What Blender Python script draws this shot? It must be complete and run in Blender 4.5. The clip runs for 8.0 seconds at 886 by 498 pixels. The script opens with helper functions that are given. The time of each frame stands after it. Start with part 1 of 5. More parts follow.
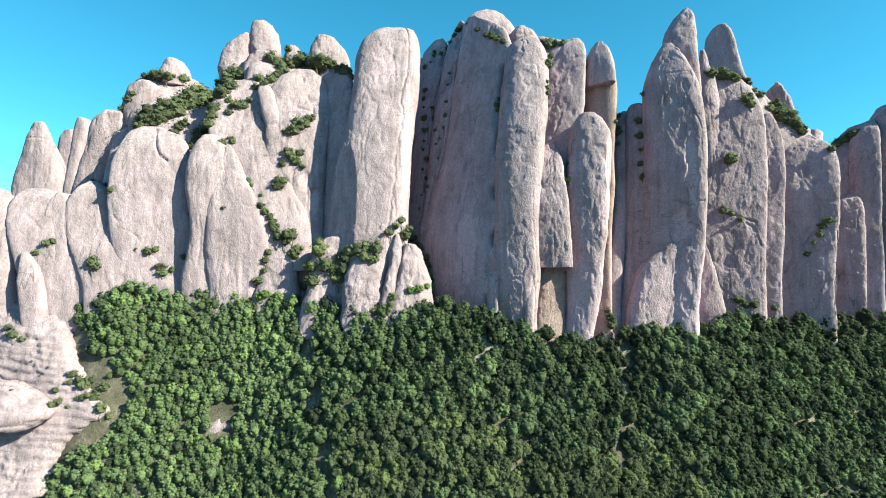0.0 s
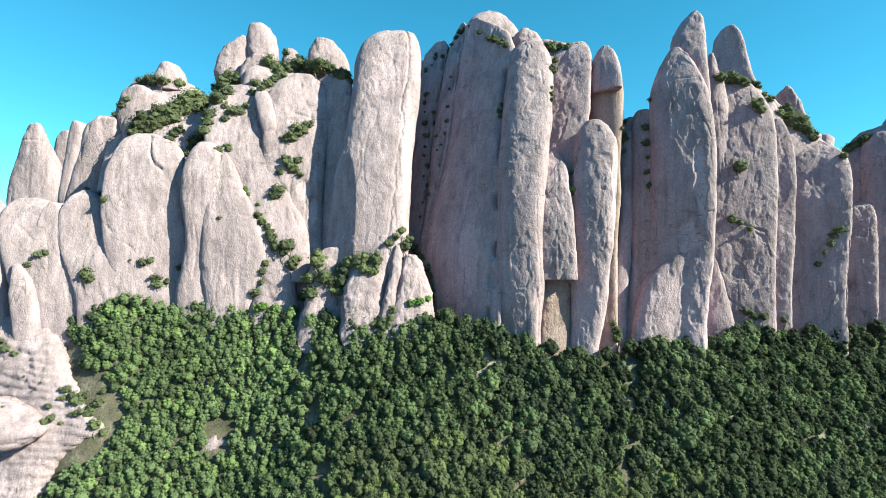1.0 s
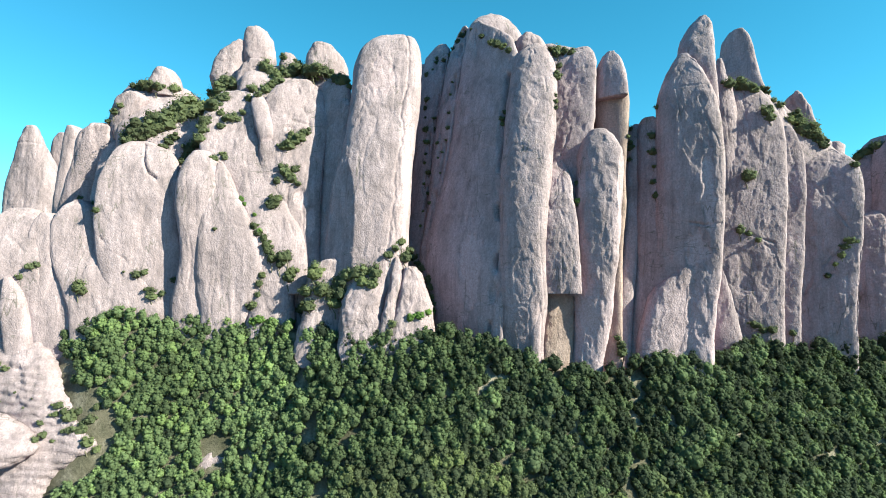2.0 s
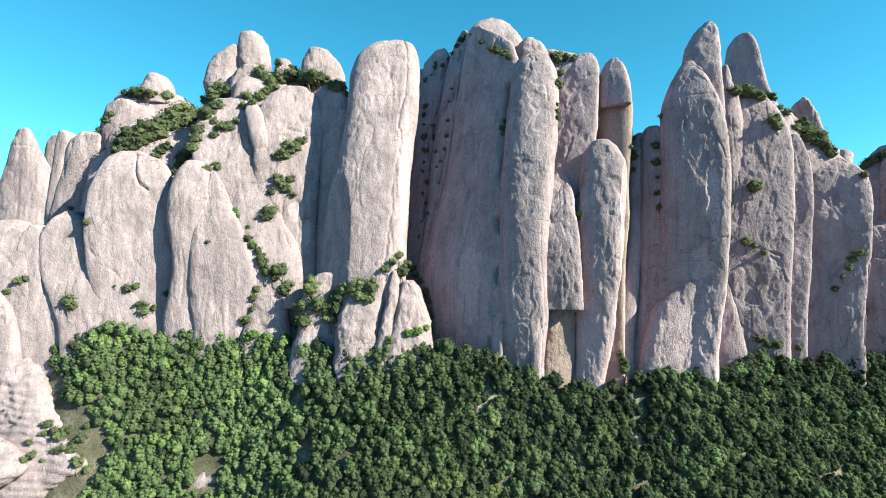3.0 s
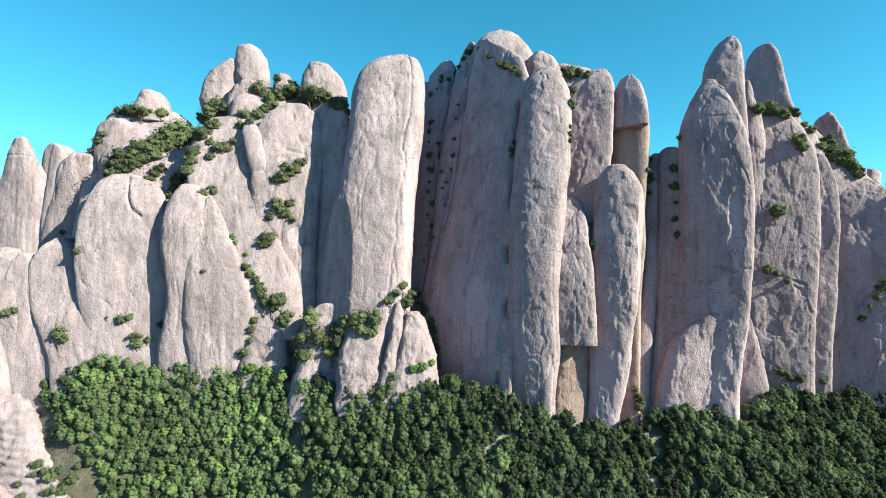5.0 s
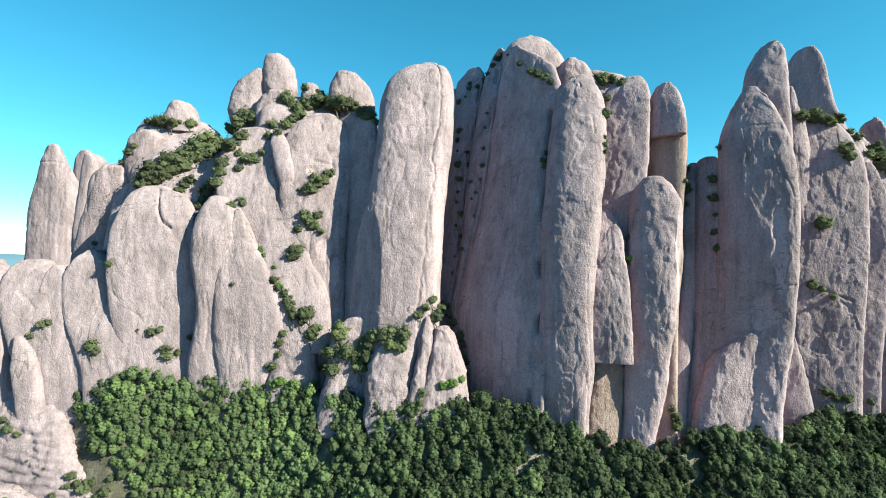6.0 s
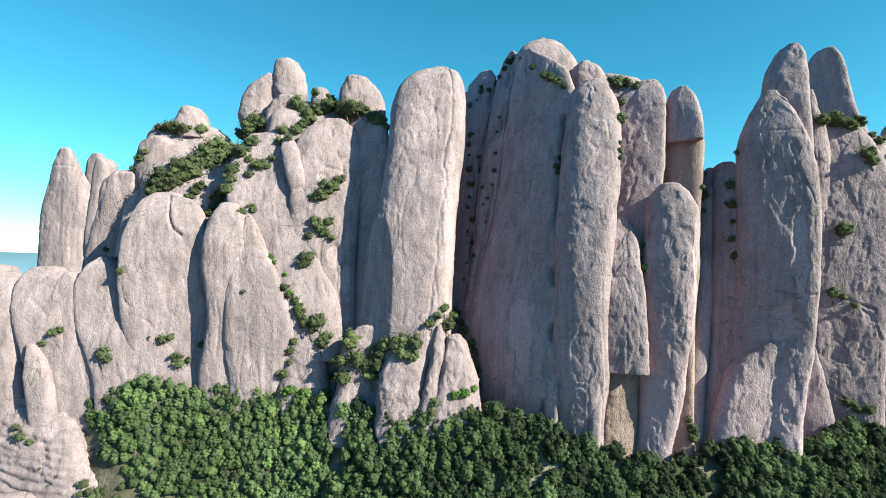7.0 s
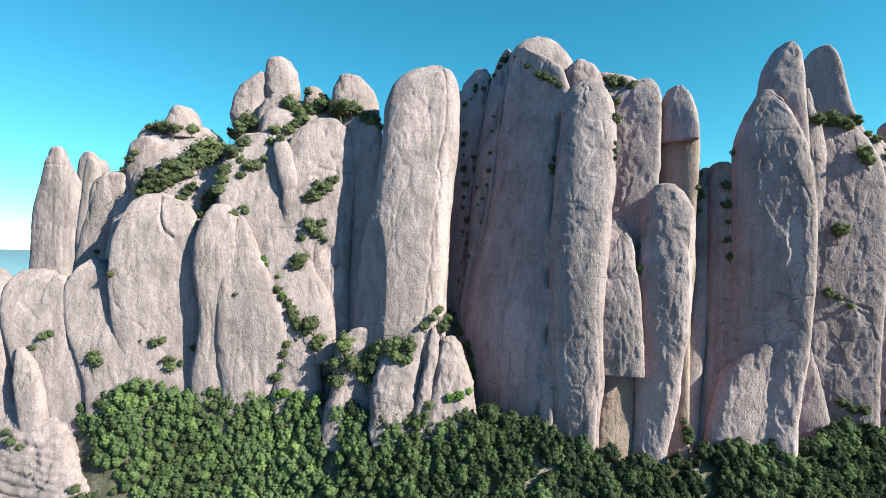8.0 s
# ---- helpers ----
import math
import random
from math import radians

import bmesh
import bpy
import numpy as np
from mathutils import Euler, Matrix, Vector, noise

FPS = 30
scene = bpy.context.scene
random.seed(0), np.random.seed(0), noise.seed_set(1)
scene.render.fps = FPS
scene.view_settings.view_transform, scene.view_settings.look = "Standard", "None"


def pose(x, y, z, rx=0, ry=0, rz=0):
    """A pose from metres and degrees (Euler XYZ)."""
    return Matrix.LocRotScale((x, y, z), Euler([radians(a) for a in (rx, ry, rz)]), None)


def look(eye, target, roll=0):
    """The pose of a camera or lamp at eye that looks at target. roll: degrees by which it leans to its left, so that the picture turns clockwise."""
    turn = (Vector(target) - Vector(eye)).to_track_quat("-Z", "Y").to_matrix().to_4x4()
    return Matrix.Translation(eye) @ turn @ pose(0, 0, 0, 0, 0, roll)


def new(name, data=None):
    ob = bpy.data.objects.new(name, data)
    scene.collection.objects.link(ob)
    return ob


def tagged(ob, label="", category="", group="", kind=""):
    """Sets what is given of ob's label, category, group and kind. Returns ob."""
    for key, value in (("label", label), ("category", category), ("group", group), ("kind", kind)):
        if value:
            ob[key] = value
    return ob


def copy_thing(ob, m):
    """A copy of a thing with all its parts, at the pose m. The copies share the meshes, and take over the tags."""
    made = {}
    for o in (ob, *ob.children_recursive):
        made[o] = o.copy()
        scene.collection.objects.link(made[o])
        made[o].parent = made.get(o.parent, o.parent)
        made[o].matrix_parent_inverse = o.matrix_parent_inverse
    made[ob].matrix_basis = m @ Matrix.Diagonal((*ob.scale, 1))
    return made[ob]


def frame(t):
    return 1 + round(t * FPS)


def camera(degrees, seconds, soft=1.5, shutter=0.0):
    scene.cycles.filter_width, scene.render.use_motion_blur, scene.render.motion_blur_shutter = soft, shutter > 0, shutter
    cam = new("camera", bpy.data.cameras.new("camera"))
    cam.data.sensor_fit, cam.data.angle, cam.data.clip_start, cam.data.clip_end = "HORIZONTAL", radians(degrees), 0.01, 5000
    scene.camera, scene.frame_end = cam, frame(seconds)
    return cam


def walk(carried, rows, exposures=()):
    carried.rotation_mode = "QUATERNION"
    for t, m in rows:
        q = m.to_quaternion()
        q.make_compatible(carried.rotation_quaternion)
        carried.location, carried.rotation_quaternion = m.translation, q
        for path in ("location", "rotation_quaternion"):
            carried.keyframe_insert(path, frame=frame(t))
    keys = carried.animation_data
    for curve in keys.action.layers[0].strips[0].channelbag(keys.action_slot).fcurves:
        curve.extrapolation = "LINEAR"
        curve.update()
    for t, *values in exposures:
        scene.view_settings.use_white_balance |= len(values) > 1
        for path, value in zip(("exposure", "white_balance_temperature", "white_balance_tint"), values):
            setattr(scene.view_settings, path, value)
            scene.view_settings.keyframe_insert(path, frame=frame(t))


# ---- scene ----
cam = camera(80.0, 8.0, soft=1.0)
PATH = [
    (0, (-0.05, -0.07, 79.99), (-0.08, 99.68, 87.02), 0.00),
    (0.5, (0.14, 2.88, 84.73), (-0.06, 102.67, 91.08), 0.01),
    (1, (0.20, 5.86, 88.98), (-0.19, 105.69, 94.84), 0.03),
    (1.5, (0.28, 8.85, 93.12), (-0.29, 108.70, 98.54), 0.07),
    (3, (1.47, 17.31, 106.81), (0.70, 117.23, 110.68), 0.15),
    (3.5, (1.78, 20.00, 111.60), (1.04, 119.94, 114.94), 0.16),
    (4, (2.15, 22.84, 116.01), (1.38, 122.79, 119.00), 0.19),
    (4.5, (2.10, 25.79, 120.30), (1.12, 125.75, 122.95), 0.25),
    (4.7, (1.86, 26.98, 121.97), (0.74, 126.94, 124.49), 0.23),
    (5.8, (-3.27, 32.32, 130.37), (-7.98, 132.19, 132.30), 0.36),
    (6, (-3.95, 32.97, 131.48), (-9.41, 132.80, 133.39), 0.40),
    (6.5, (-5.27, 34.46, 133.93), (-12.08, 134.21, 135.66), 0.44),
    (7, (-5.59, 35.67, 135.73), (-12.67, 135.41, 137.23), 0.40),
    (7.5, (-5.08, 36.69, 137.07), (-11.91, 136.45, 138.24), 0.30),
    (8, (-4.49, 37.60, 138.47), (-11.00, 137.38, 139.11), 0.22),
]
walk(cam, [(t, look(eye, target, roll)) for t, eye, target, roll in PATH],
     exposures=[(0.0, 1.77), (4.5, 1.64), (8.0, 1.42)])

# ---- light ----
SUN_TO = Vector((0.780, -0.356, 0.515)).normalized()
SUN_HEIGHT = math.asin(SUN_TO.z)
SUN_TURN = math.atan2(SUN_TO.x, SUN_TO.y)
RED_LEAST, RED_GROWS = 0.155, 0.06
world = bpy.data.worlds.new("sky")
scene.world = world
world.use_nodes = True
wn, wl = world.node_tree.nodes, world.node_tree.links
wn.clear()
sky = wn.new("ShaderNodeTexSky")
sky.sky_type, sky.sun_disc = "NISHITA", False
sky.sun_elevation, sky.sun_rotation = SUN_HEIGHT, SUN_TURN
sky.altitude, sky.air_density, sky.dust_density, sky.ozone_density = 700, 1.0, 0.2, 1.5
back = wn.new("ShaderNodeBackground")
back.inputs["Strength"].default_value = 0.063
wout = wn.new("ShaderNodeOutputWorld")
# the clear sky is deep cyan; its red comes back only where it is bright, by the horizon and round the sun
parts = wn.new("ShaderNodeSeparateColor")
whole = wn.new("ShaderNodeCombineColor")
wl.new(sky.outputs[0], parts.inputs[0])
share = wn.new("ShaderNodeMath")
share.operation, share.use_clamp = "MULTIPLY_ADD", True
share.inputs[1].default_value, share.inputs[2].default_value = RED_GROWS, RED_LEAST
red = wn.new("ShaderNodeMath")
red.operation = "MULTIPLY"
wl.new(parts.outputs[0], share.inputs[0])
wl.new(parts.outputs[0], red.inputs[0])
wl.new(share.outputs[0], red.inputs[1])
wl.new(red.outputs[0], whole.inputs[0])
for channel, gain in ((1, 1.07), (2, 1.08)):
    scale = wn.new("ShaderNodeMath")
    scale.operation, scale.inputs[1].default_value = "MULTIPLY", gain
    wl.new(parts.outputs[channel], scale.inputs[0])
    wl.new(scale.outputs[0], whole.inputs[channel])
wl.new(whole.outputs[0], back.inputs["Color"])
wl.new(back.outputs[0], wout.inputs["Surface"])

sun_data = bpy.data.lights.new("sun", "SUN")
sun_data.energy, sun_data.angle, sun_data.color = 5.1, radians(0.53), (0.855, 1.0, 0.690)
sun = new("sun", sun_data)
sun.matrix_world = look(SUN_TO * 800, (0, 0, 0))
scene.view_settings.exposure = 1.58


# ---- materials ----
def material(name, rough=0.9):
    m = bpy.data.materials.new(name)
    m.use_nodes = True
    nodes, links = m.node_tree.nodes, m.node_tree.links
    bsdf = nodes["Principled BSDF"]
    bsdf.inputs["Roughness"].default_value = rough
    bsdf.inputs["Specular IOR Level"].default_value = 0.2
    return m, nodes, links, bsdf


def place_of(nodes, links, scale):
    """World position, scaled per axis."""
    geo = nodes.new("ShaderNodeNewGeometry")
    mul = nodes.new("ShaderNodeVectorMath")
    mul.operation = "MULTIPLY"
    mul.inputs[1].default_value = scale
    links.new(geo.outputs["Position"], mul.inputs[0])
    return mul.outputs[0]


def noise_node(nodes, links, scale, detail=4.0, rough=0.6, warp=0.0):
    n = nodes.new("ShaderNodeTexNoise")
    n.inputs["Scale"].default_value, n.inputs["Detail"].default_value = 1.0, detail
    n.inputs["Roughness"].default_value, n.inputs["Distortion"].default_value = rough, warp
    links.new(place_of(nodes, links, scale), n.inputs["Vector"])
    return n.outputs["Fac"]


def ramp(nodes, links, fac, stops):
    r = nodes.new("ShaderNodeValToRGB")
    while len(r.color_ramp.elements) < len(stops):
        r.color_ramp.elements.new(0.5)
    for e, (p, c) in zip(r.color_ramp.elements, stops):
        e.position, e.color = p, (*c, 1) if len(c) == 3 else c
    links.new(fac, r.inputs[0])
    return r.outputs[0]


def mix(nodes, links, fac, a, b, kind="MIX"):
    m = nodes.new("ShaderNodeMix")
    m.data_type, m.blend_type = "RGBA", kind
    for value, socket in ((fac, m.inputs[0]), (a, m.inputs[6]), (b, m.inputs[7])):
        if isinstance(value, (int, float)):
            socket.default_value = value
        elif isinstance(value, tuple):
            socket.default_value = (*value, 1)
        else:
            links.new(value, socket)
    return m.outputs[2]


def grey(v):
    return (v, v, v)


def crack_lines(nodes, links, scale, width, seed_shift):
    """Thin broken lines, as a mask."""
    place = nodes.new("ShaderNodeVectorMath")
    place.inputs[1].default_value = seed_shift
    links.new(place_of(nodes, links, scale), place.inputs[0])
    n = nodes.new("ShaderNodeTexNoise")
    n.inputs["Scale"].default_value, n.inputs["Detail"].default_value, n.inputs["Roughness"].default_value = 1.0, 3.0, 0.55
    links.new(place.outputs[0], n.inputs["Vector"])
    off = nodes.new("ShaderNodeMath")
    off.operation, off.inputs[1].default_value = "SUBTRACT", 0.5
    links.new(n.outputs["Fac"], off.inputs[0])
    size = nodes.new("ShaderNodeMath")
    size.operation = "ABSOLUTE"
    links.new(off.outputs[0], size.inputs[0])
    return ramp(nodes, links, size.outputs[0], [(0.0, grey(1.0)), (width, grey(0.0))])


def rock_material(name, base, pale, dark, stain, wash=None):
    m, nodes, links, bsdf = material(name, 0.93)
    big = noise_node(nodes, links, (0.035, 0.035, 0.018), 5, 0.6, 0.5)
    streak = noise_node(nodes, links, (0.36, 0.36, 0.02), 6, 0.68, 0.3)
    grain = noise_node(nodes, links, (1.3, 1.3, 0.85), 7, 0.75)
    colour = ramp(nodes, links, big, [(0.32, base), (0.68, pale)])
    dirt = ramp(nodes, links, streak, [(0.46, grey(0.0)), (0.70, grey(0.7))])
    colour = mix(nodes, links, dirt, colour, dark)
    washed = noise_node(nodes, links, (0.24, 0.24, 0.011), 6, 0.62, 0.3)
    colour = mix(nodes, links, ramp(nodes, links, washed, [(0.54, grey(0.0)), (0.70, grey(0.55))]), colour, tuple(1.22 * v for v in pale))
    warm = noise_node(nodes, links, (0.06, 0.06, 0.035), 4, 0.55, 0.8)
    spot = ramp(nodes, links, warm, [(0.60 - 0.16 * stain, grey(0.0)), (0.78 - 0.12 * stain, grey(0.04 + 0.55 * stain))])
    colour = mix(nodes, links, spot, colour, (0.35, 0.205, 0.185))
    if wash:
        # lime washed down over the lowest part, with a ragged upper edge
        split = nodes.new("ShaderNodeSeparateXYZ")
        links.new(place_of(nodes, links, (1, 1, 1)), split.inputs[0])
        edge = nodes.new("ShaderNodeMath")
        edge.operation = "MULTIPLY_ADD"
        edge.inputs[1].default_value, edge.inputs[2].default_value = -1 / 30, wash / 30 + 0.5
        links.new(split.outputs[2], edge.inputs[0])
        ragged = nodes.new("ShaderNodeMath")
        ragged.operation = "MULTIPLY"
        links.new(edge.outputs[0], ragged.inputs[0])
        links.new(noise_node(nodes, links, (0.25, 0.25, 0.05), 5, 0.65, 0.6), ragged.inputs[1])
        colour = mix(nodes, links, ramp(nodes, links, ragged.outputs[0], [(0.26, grey(0.0)), (0.36, grey(0.5))]), colour, (0.460, 0.303, 0.378))
    mottle = ramp(nodes, links, noise_node(nodes, links, (0.13, 0.13, 0.075), 5, 0.62, 0.7), [(0.33, grey(0.76)), (0.50, grey(1.0)), (0.68, grey(1.12))])
    colour = mix(nodes, links, 1.0, colour, mottle, "MULTIPLY")
    # dents are paler than the rock around them, sunk or not
    dent_pale = nodes.new("ShaderNodeAttribute")
    dent_pale.attribute_name = "fresh"
    scar = mix(nodes, links, noise_node(nodes, links, (0.5, 0.5, 0.12), 4, 0.6, 0.6), (0.345, 0.220, 0.264), (0.500, 0.332, 0.405))
    half = nodes.new("ShaderNodeMath")
    half.operation, half.inputs[1].default_value = "MULTIPLY", 0.7
    links.new(dent_pale.outputs["Fac"], half.inputs[0])
    colour = mix(nodes, links, half.outputs[0], colour, scar)
    speck = ramp(nodes, links, grain, [(0.30, grey(0.70)), (0.50, grey(0.99)), (0.70, grey(1.17))])
    colour = mix(nodes, links, 1.0, colour, speck, "MULTIPLY")
    # pebbles of the conglomerate
    cell = nodes.new("ShaderNodeTexVoronoi")
    cell.inputs["Scale"].default_value = 1.0
    bent = nodes.new("ShaderNodeMix")
    bent.data_type, bent.inputs[0].default_value = "VECTOR", 0.12
    links.new(place_of(nodes, links, (1.5, 1.5, 1.3)), bent.inputs[4])
    wob = nodes.new("ShaderNodeTexNoise")
    wob.inputs["Scale"].default_value, wob.inputs["Detail"].default_value = 0.9, 3.0
    links.new(place_of(nodes, links, (1, 1, 1)), wob.inputs["Vector"])
    far = nodes.new("ShaderNodeVectorMath")
    far.operation, far.inputs[1].default_value = "MULTIPLY_ADD", (9, 9, 9)
    links.new(wob.outputs["Color"], far.inputs[0])
    links.new(place_of(nodes, links, (1.5, 1.5, 1.3)), far.inputs[2])
    links.new(far.outputs[0], bent.inputs[5])
    links.new(bent.outputs[1], cell.inputs["Vector"])
    pebble = ramp(nodes, links, cell.outputs["Distance"], [(0.0, grey(1.0)), (0.75, grey(0.0))])
    hue = ramp(nodes, links, cell.outputs["Color"], [(0.0, grey(0.86)), (1.0, grey(1.10))])
    colour = mix(nodes, links, 0.8, colour, hue, "MULTIPLY")
    # joints: long upright ones and a few level ones
    upright = crack_lines(nodes, links, (0.085, 0.085, 0.012), 0.0075, (3.0, 1.0, 7.0))
    level = crack_lines(nodes, links, (0.03, 0.03, 0.11), 0.005, (9.0, 4.0, 2.0))
    broken = ramp(nodes, links, noise_node(nodes, links, (0.05, 0.05, 0.03), 3), [(0.47, grey(0.0)), (0.60, grey(0.75))])
    joints = mix(nodes, links, 1.0, mix(nodes, links, 1.0, upright, level, "LIGHTEN"), broken, "MULTIPLY")
    colour = mix(nodes, links, joints, colour, (0.07, 0.06, 0.053))
    links.new(colour, bsdf.inputs["Base Color"])
    height = mix(nodes, links, 0.6, grain, pebble)
    fine = noise_node(nodes, links, (0.33, 0.33, 0.25), 7, 0.74, 0.4)
    crease = mix(nodes, links, 0.5, crack_lines(nodes, links, (0.16, 0.16, 0.07), 0.05, (5.0, 2.0, 1.0)), crack_lines(nodes, links, (0.34, 0.34, 0.42), 0.045, (1.0, 8.0, 3.0)), "ADD")
    b0 = nodes.new("ShaderNodeBump")
    b0.invert = True
    b0.inputs["Strength"].default_value, b0.inputs["Distance"].default_value = 0.22, 0.35
    links.new(crease, b0.inputs["Height"])
    b1 = nodes.new("ShaderNodeBump")
    links.new(b0.outputs[0], b1.inputs["Normal"])
    b1.inputs["Strength"].default_value, b1.inputs["Distance"].default_value = 0.6, 0.40
    links.new(fine, b1.inputs["Height"])
    b2 = nodes.new("ShaderNodeBump")
    b2.inputs["Strength"].default_value, b2.inputs["Distance"].default_value = 0.7, 0.17
    links.new(height, b2.inputs["Height"])
    flaky = nodes.new("ShaderNodeAttribute")
    flaky.attribute_name = "coarse"
    b3 = nodes.new("ShaderNodeBump")
    b3.inputs["Distance"].default_value = 0.36
    links.new(flaky.outputs["Fac"], b3.inputs["Strength"])
    links.new(noise_node(nodes, links, (2.0, 2.0, 1.0), 3, 0.6, 1.0), b3.inputs["Height"])
    links.new(b1.outputs[0], b3.inputs["Normal"])
    links.new(b3.outputs[0], b2.inputs["Normal"])
    links.new(b2.outputs[0], bsdf.inputs["Normal"])
    return m


ROCK = rock_material("conglomerate_rock", (0.272, 0.182, 0.220), (0.333, 0.225, 0.276), (0.191, 0.129, 0.162), 0.0)
ROCK_WASHED = rock_material("lime_washed_conglomerate_rock", (0.272, 0.182, 0.220), (0.333, 0.225, 0.276), (0.191, 0.129, 0.162), 0.0, wash=96.0)
ROCK_WARM = rock_material("stained_conglomerate_rock", (0.262, 0.165, 0.170), (0.320, 0.205, 0.212), (0.19, 0.120, 0.125), 0.6)


def leaf_material(name, dark, light, yellow, by_tone=False):
    """Leaves that differ from plant to plant, by each object's chance number or a stored tone, and a little from leaf
    to leaf.
    """
    m, nodes, links, bsdf = material(name, 0.8)
    bsdf.inputs["Specular IOR Level"].default_value = 0.08
    if by_tone:
        own = nodes.new("ShaderNodeAttribute")
        own.attribute_name = "tone"
        chance = own.outputs["Fac"]
    else:
        chance = nodes.new("ShaderNodeObjectInfo").outputs["Random"]
    mid = tuple((a + b) / 2 for a, b in zip(dark, light))
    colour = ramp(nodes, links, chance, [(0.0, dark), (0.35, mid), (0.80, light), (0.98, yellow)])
    patch = ramp(nodes, links, noise_node(nodes, links, (0.022, 0.022, 0.022), 3, 0.6), [(0.35, grey(0.80)), (0.65, grey(1.22))])
    colour = mix(nodes, links, 1.0, colour, patch, "MULTIPLY")
    island = nodes.new("ShaderNodeNewGeometry").outputs["Random Per Island"]
    tone = ramp(nodes, links, island, [(0.0, grey(0.90)), (1.0, grey(1.10))])
    colour = mix(nodes, links, 1.0, colour, tone, "MULTIPLY")
    links.new(colour, bsdf.inputs["Base Color"])
    # some of the sun shines through the leaves
    thin = nodes.new("ShaderNodeBsdfTranslucent")
    links.new(mix(nodes, links, 1.0, colour, (1.25, 1.35, 0.8), "MULTIPLY"), thin.inputs["Color"])
    both = nodes.new("ShaderNodeMixShader")
    both.inputs[0].default_value = 0.4
    links.new(bsdf.outputs[0], both.inputs[1])
    links.new(thin.outputs[0], both.inputs[2])
    links.new(both.outputs[0], nodes["Material Output"].inputs["Surface"])
    return m


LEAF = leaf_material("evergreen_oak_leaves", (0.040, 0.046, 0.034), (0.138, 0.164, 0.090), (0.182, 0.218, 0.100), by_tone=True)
# darker leaf colours for the single trees, with the slope's shade put in
LEAF_TREE = leaf_material("shaded_oak_leaves", (0.044, 0.050, 0.037), (0.092, 0.097, 0.058), (0.136, 0.147, 0.070))
LEAF_DARK = leaf_material("dark_scrub_leaves", (0.075, 0.078, 0.052), (0.108, 0.112, 0.068), (0.140, 0.145, 0.080))
LEAF_LIGHT = leaf_material("fresh_green_leaves", (0.079, 0.123, 0.044), (0.118, 0.173, 0.054), (0.154, 0.211, 0.072))


def bark_material():
    m, nodes, links, bsdf = material("bark", 0.95)
    n = noise_node(nodes, links, (3, 3, 0.8), 5)
    links.new(ramp(nodes, links, n, [(0.3, (0.06, 0.045, 0.035)), (0.7, (0.15, 0.12, 0.095))]), bsdf.inputs["Base Color"])
    return m


BARK = bark_material()


def ground_material():
    m, nodes, links, bsdf = material("forest_soil", 0.97)
    a = noise_node(nodes, links, (0.05, 0.05, 0.05), 6, 0.65)
    b = noise_node(nodes, links, (0.7, 0.7, 0.7), 6, 0.7)
    colour = ramp(nodes, links, a, [(0.35, (0.058, 0.048, 0.036)), (0.52, (0.115, 0.088, 0.074)), (0.66, (0.27, 0.205, 0.190))])
    colour = mix(nodes, links, 0.7, colour, ramp(nodes, links, b, [(0.3, grey(0.5)), (0.7, grey(1.2))]), "MULTIPLY")
    links.new(colour, bsdf.inputs["Base Color"])
    bump = nodes.new("ShaderNodeBump")
    bump.inputs["Distance"].default_value = 0.6
    links.new(b, bump.inputs["Height"])
    links.new(bump.outputs[0], bsdf.inputs["Normal"])
    return m


SOIL = ground_material()


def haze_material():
    m, nodes, links, bsdf = material("hazed_hills", 1.0)
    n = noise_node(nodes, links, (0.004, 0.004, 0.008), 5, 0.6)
    # the blue of the distance haze is put into the hills' base colour
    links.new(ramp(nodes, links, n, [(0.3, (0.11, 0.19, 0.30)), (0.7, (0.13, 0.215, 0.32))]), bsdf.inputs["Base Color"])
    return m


HAZE = haze_material()


# ---- noise and mesh helpers ----
def lattice(i, seed):
    h = (i[..., 0] * 374761393 + i[..., 1] * 668265263 + i[..., 2] * 1442695041 + seed * 974711) & 0xFFFFFFFF
    h = ((h ^ (h >> 13)) * 1274126177) & 0xFFFFFFFF
    return ((h ^ (h >> 16)) & 0xFFFF) / 32767.5 - 1.0


def vnoise(p, seed=0):
    """Smooth value noise in -1..1 at the rows of p."""
    i = np.floor(p).astype(np.int64)
    f = p - i
    f = f * f * f * (f * (f * 6 - 15) + 10)
    total = np.zeros(len(p))
    for dx in (0, 1):
        for dy in (0, 1):
            for dz in (0, 1):
                w = (f[:, 0] if dx else 1 - f[:, 0]) * (f[:, 1] if dy else 1 - f[:, 1]) * (f[:, 2] if dz else 1 - f[:, 2])
                total += w * lattice(i + (dx, dy, dz), seed)
    return total


def fbm(p, seed=0, octaves=3, gain=0.5):
    total, amp = np.zeros(len(p)), 1.0
    for o in range(octaves):
        total += amp * vnoise(p * 2.03**o, seed + o)
        amp *= gain
    return total


def mesh_of(name, verts, faces, mat, smooth=True):
    me = bpy.data.meshes.new(name)
    me.from_pydata(verts, [], faces)
    me.materials.append(mat)
    me.polygons.foreach_set("use_smooth", np.full(len(me.polygons), smooth))
    me.update()
    return me


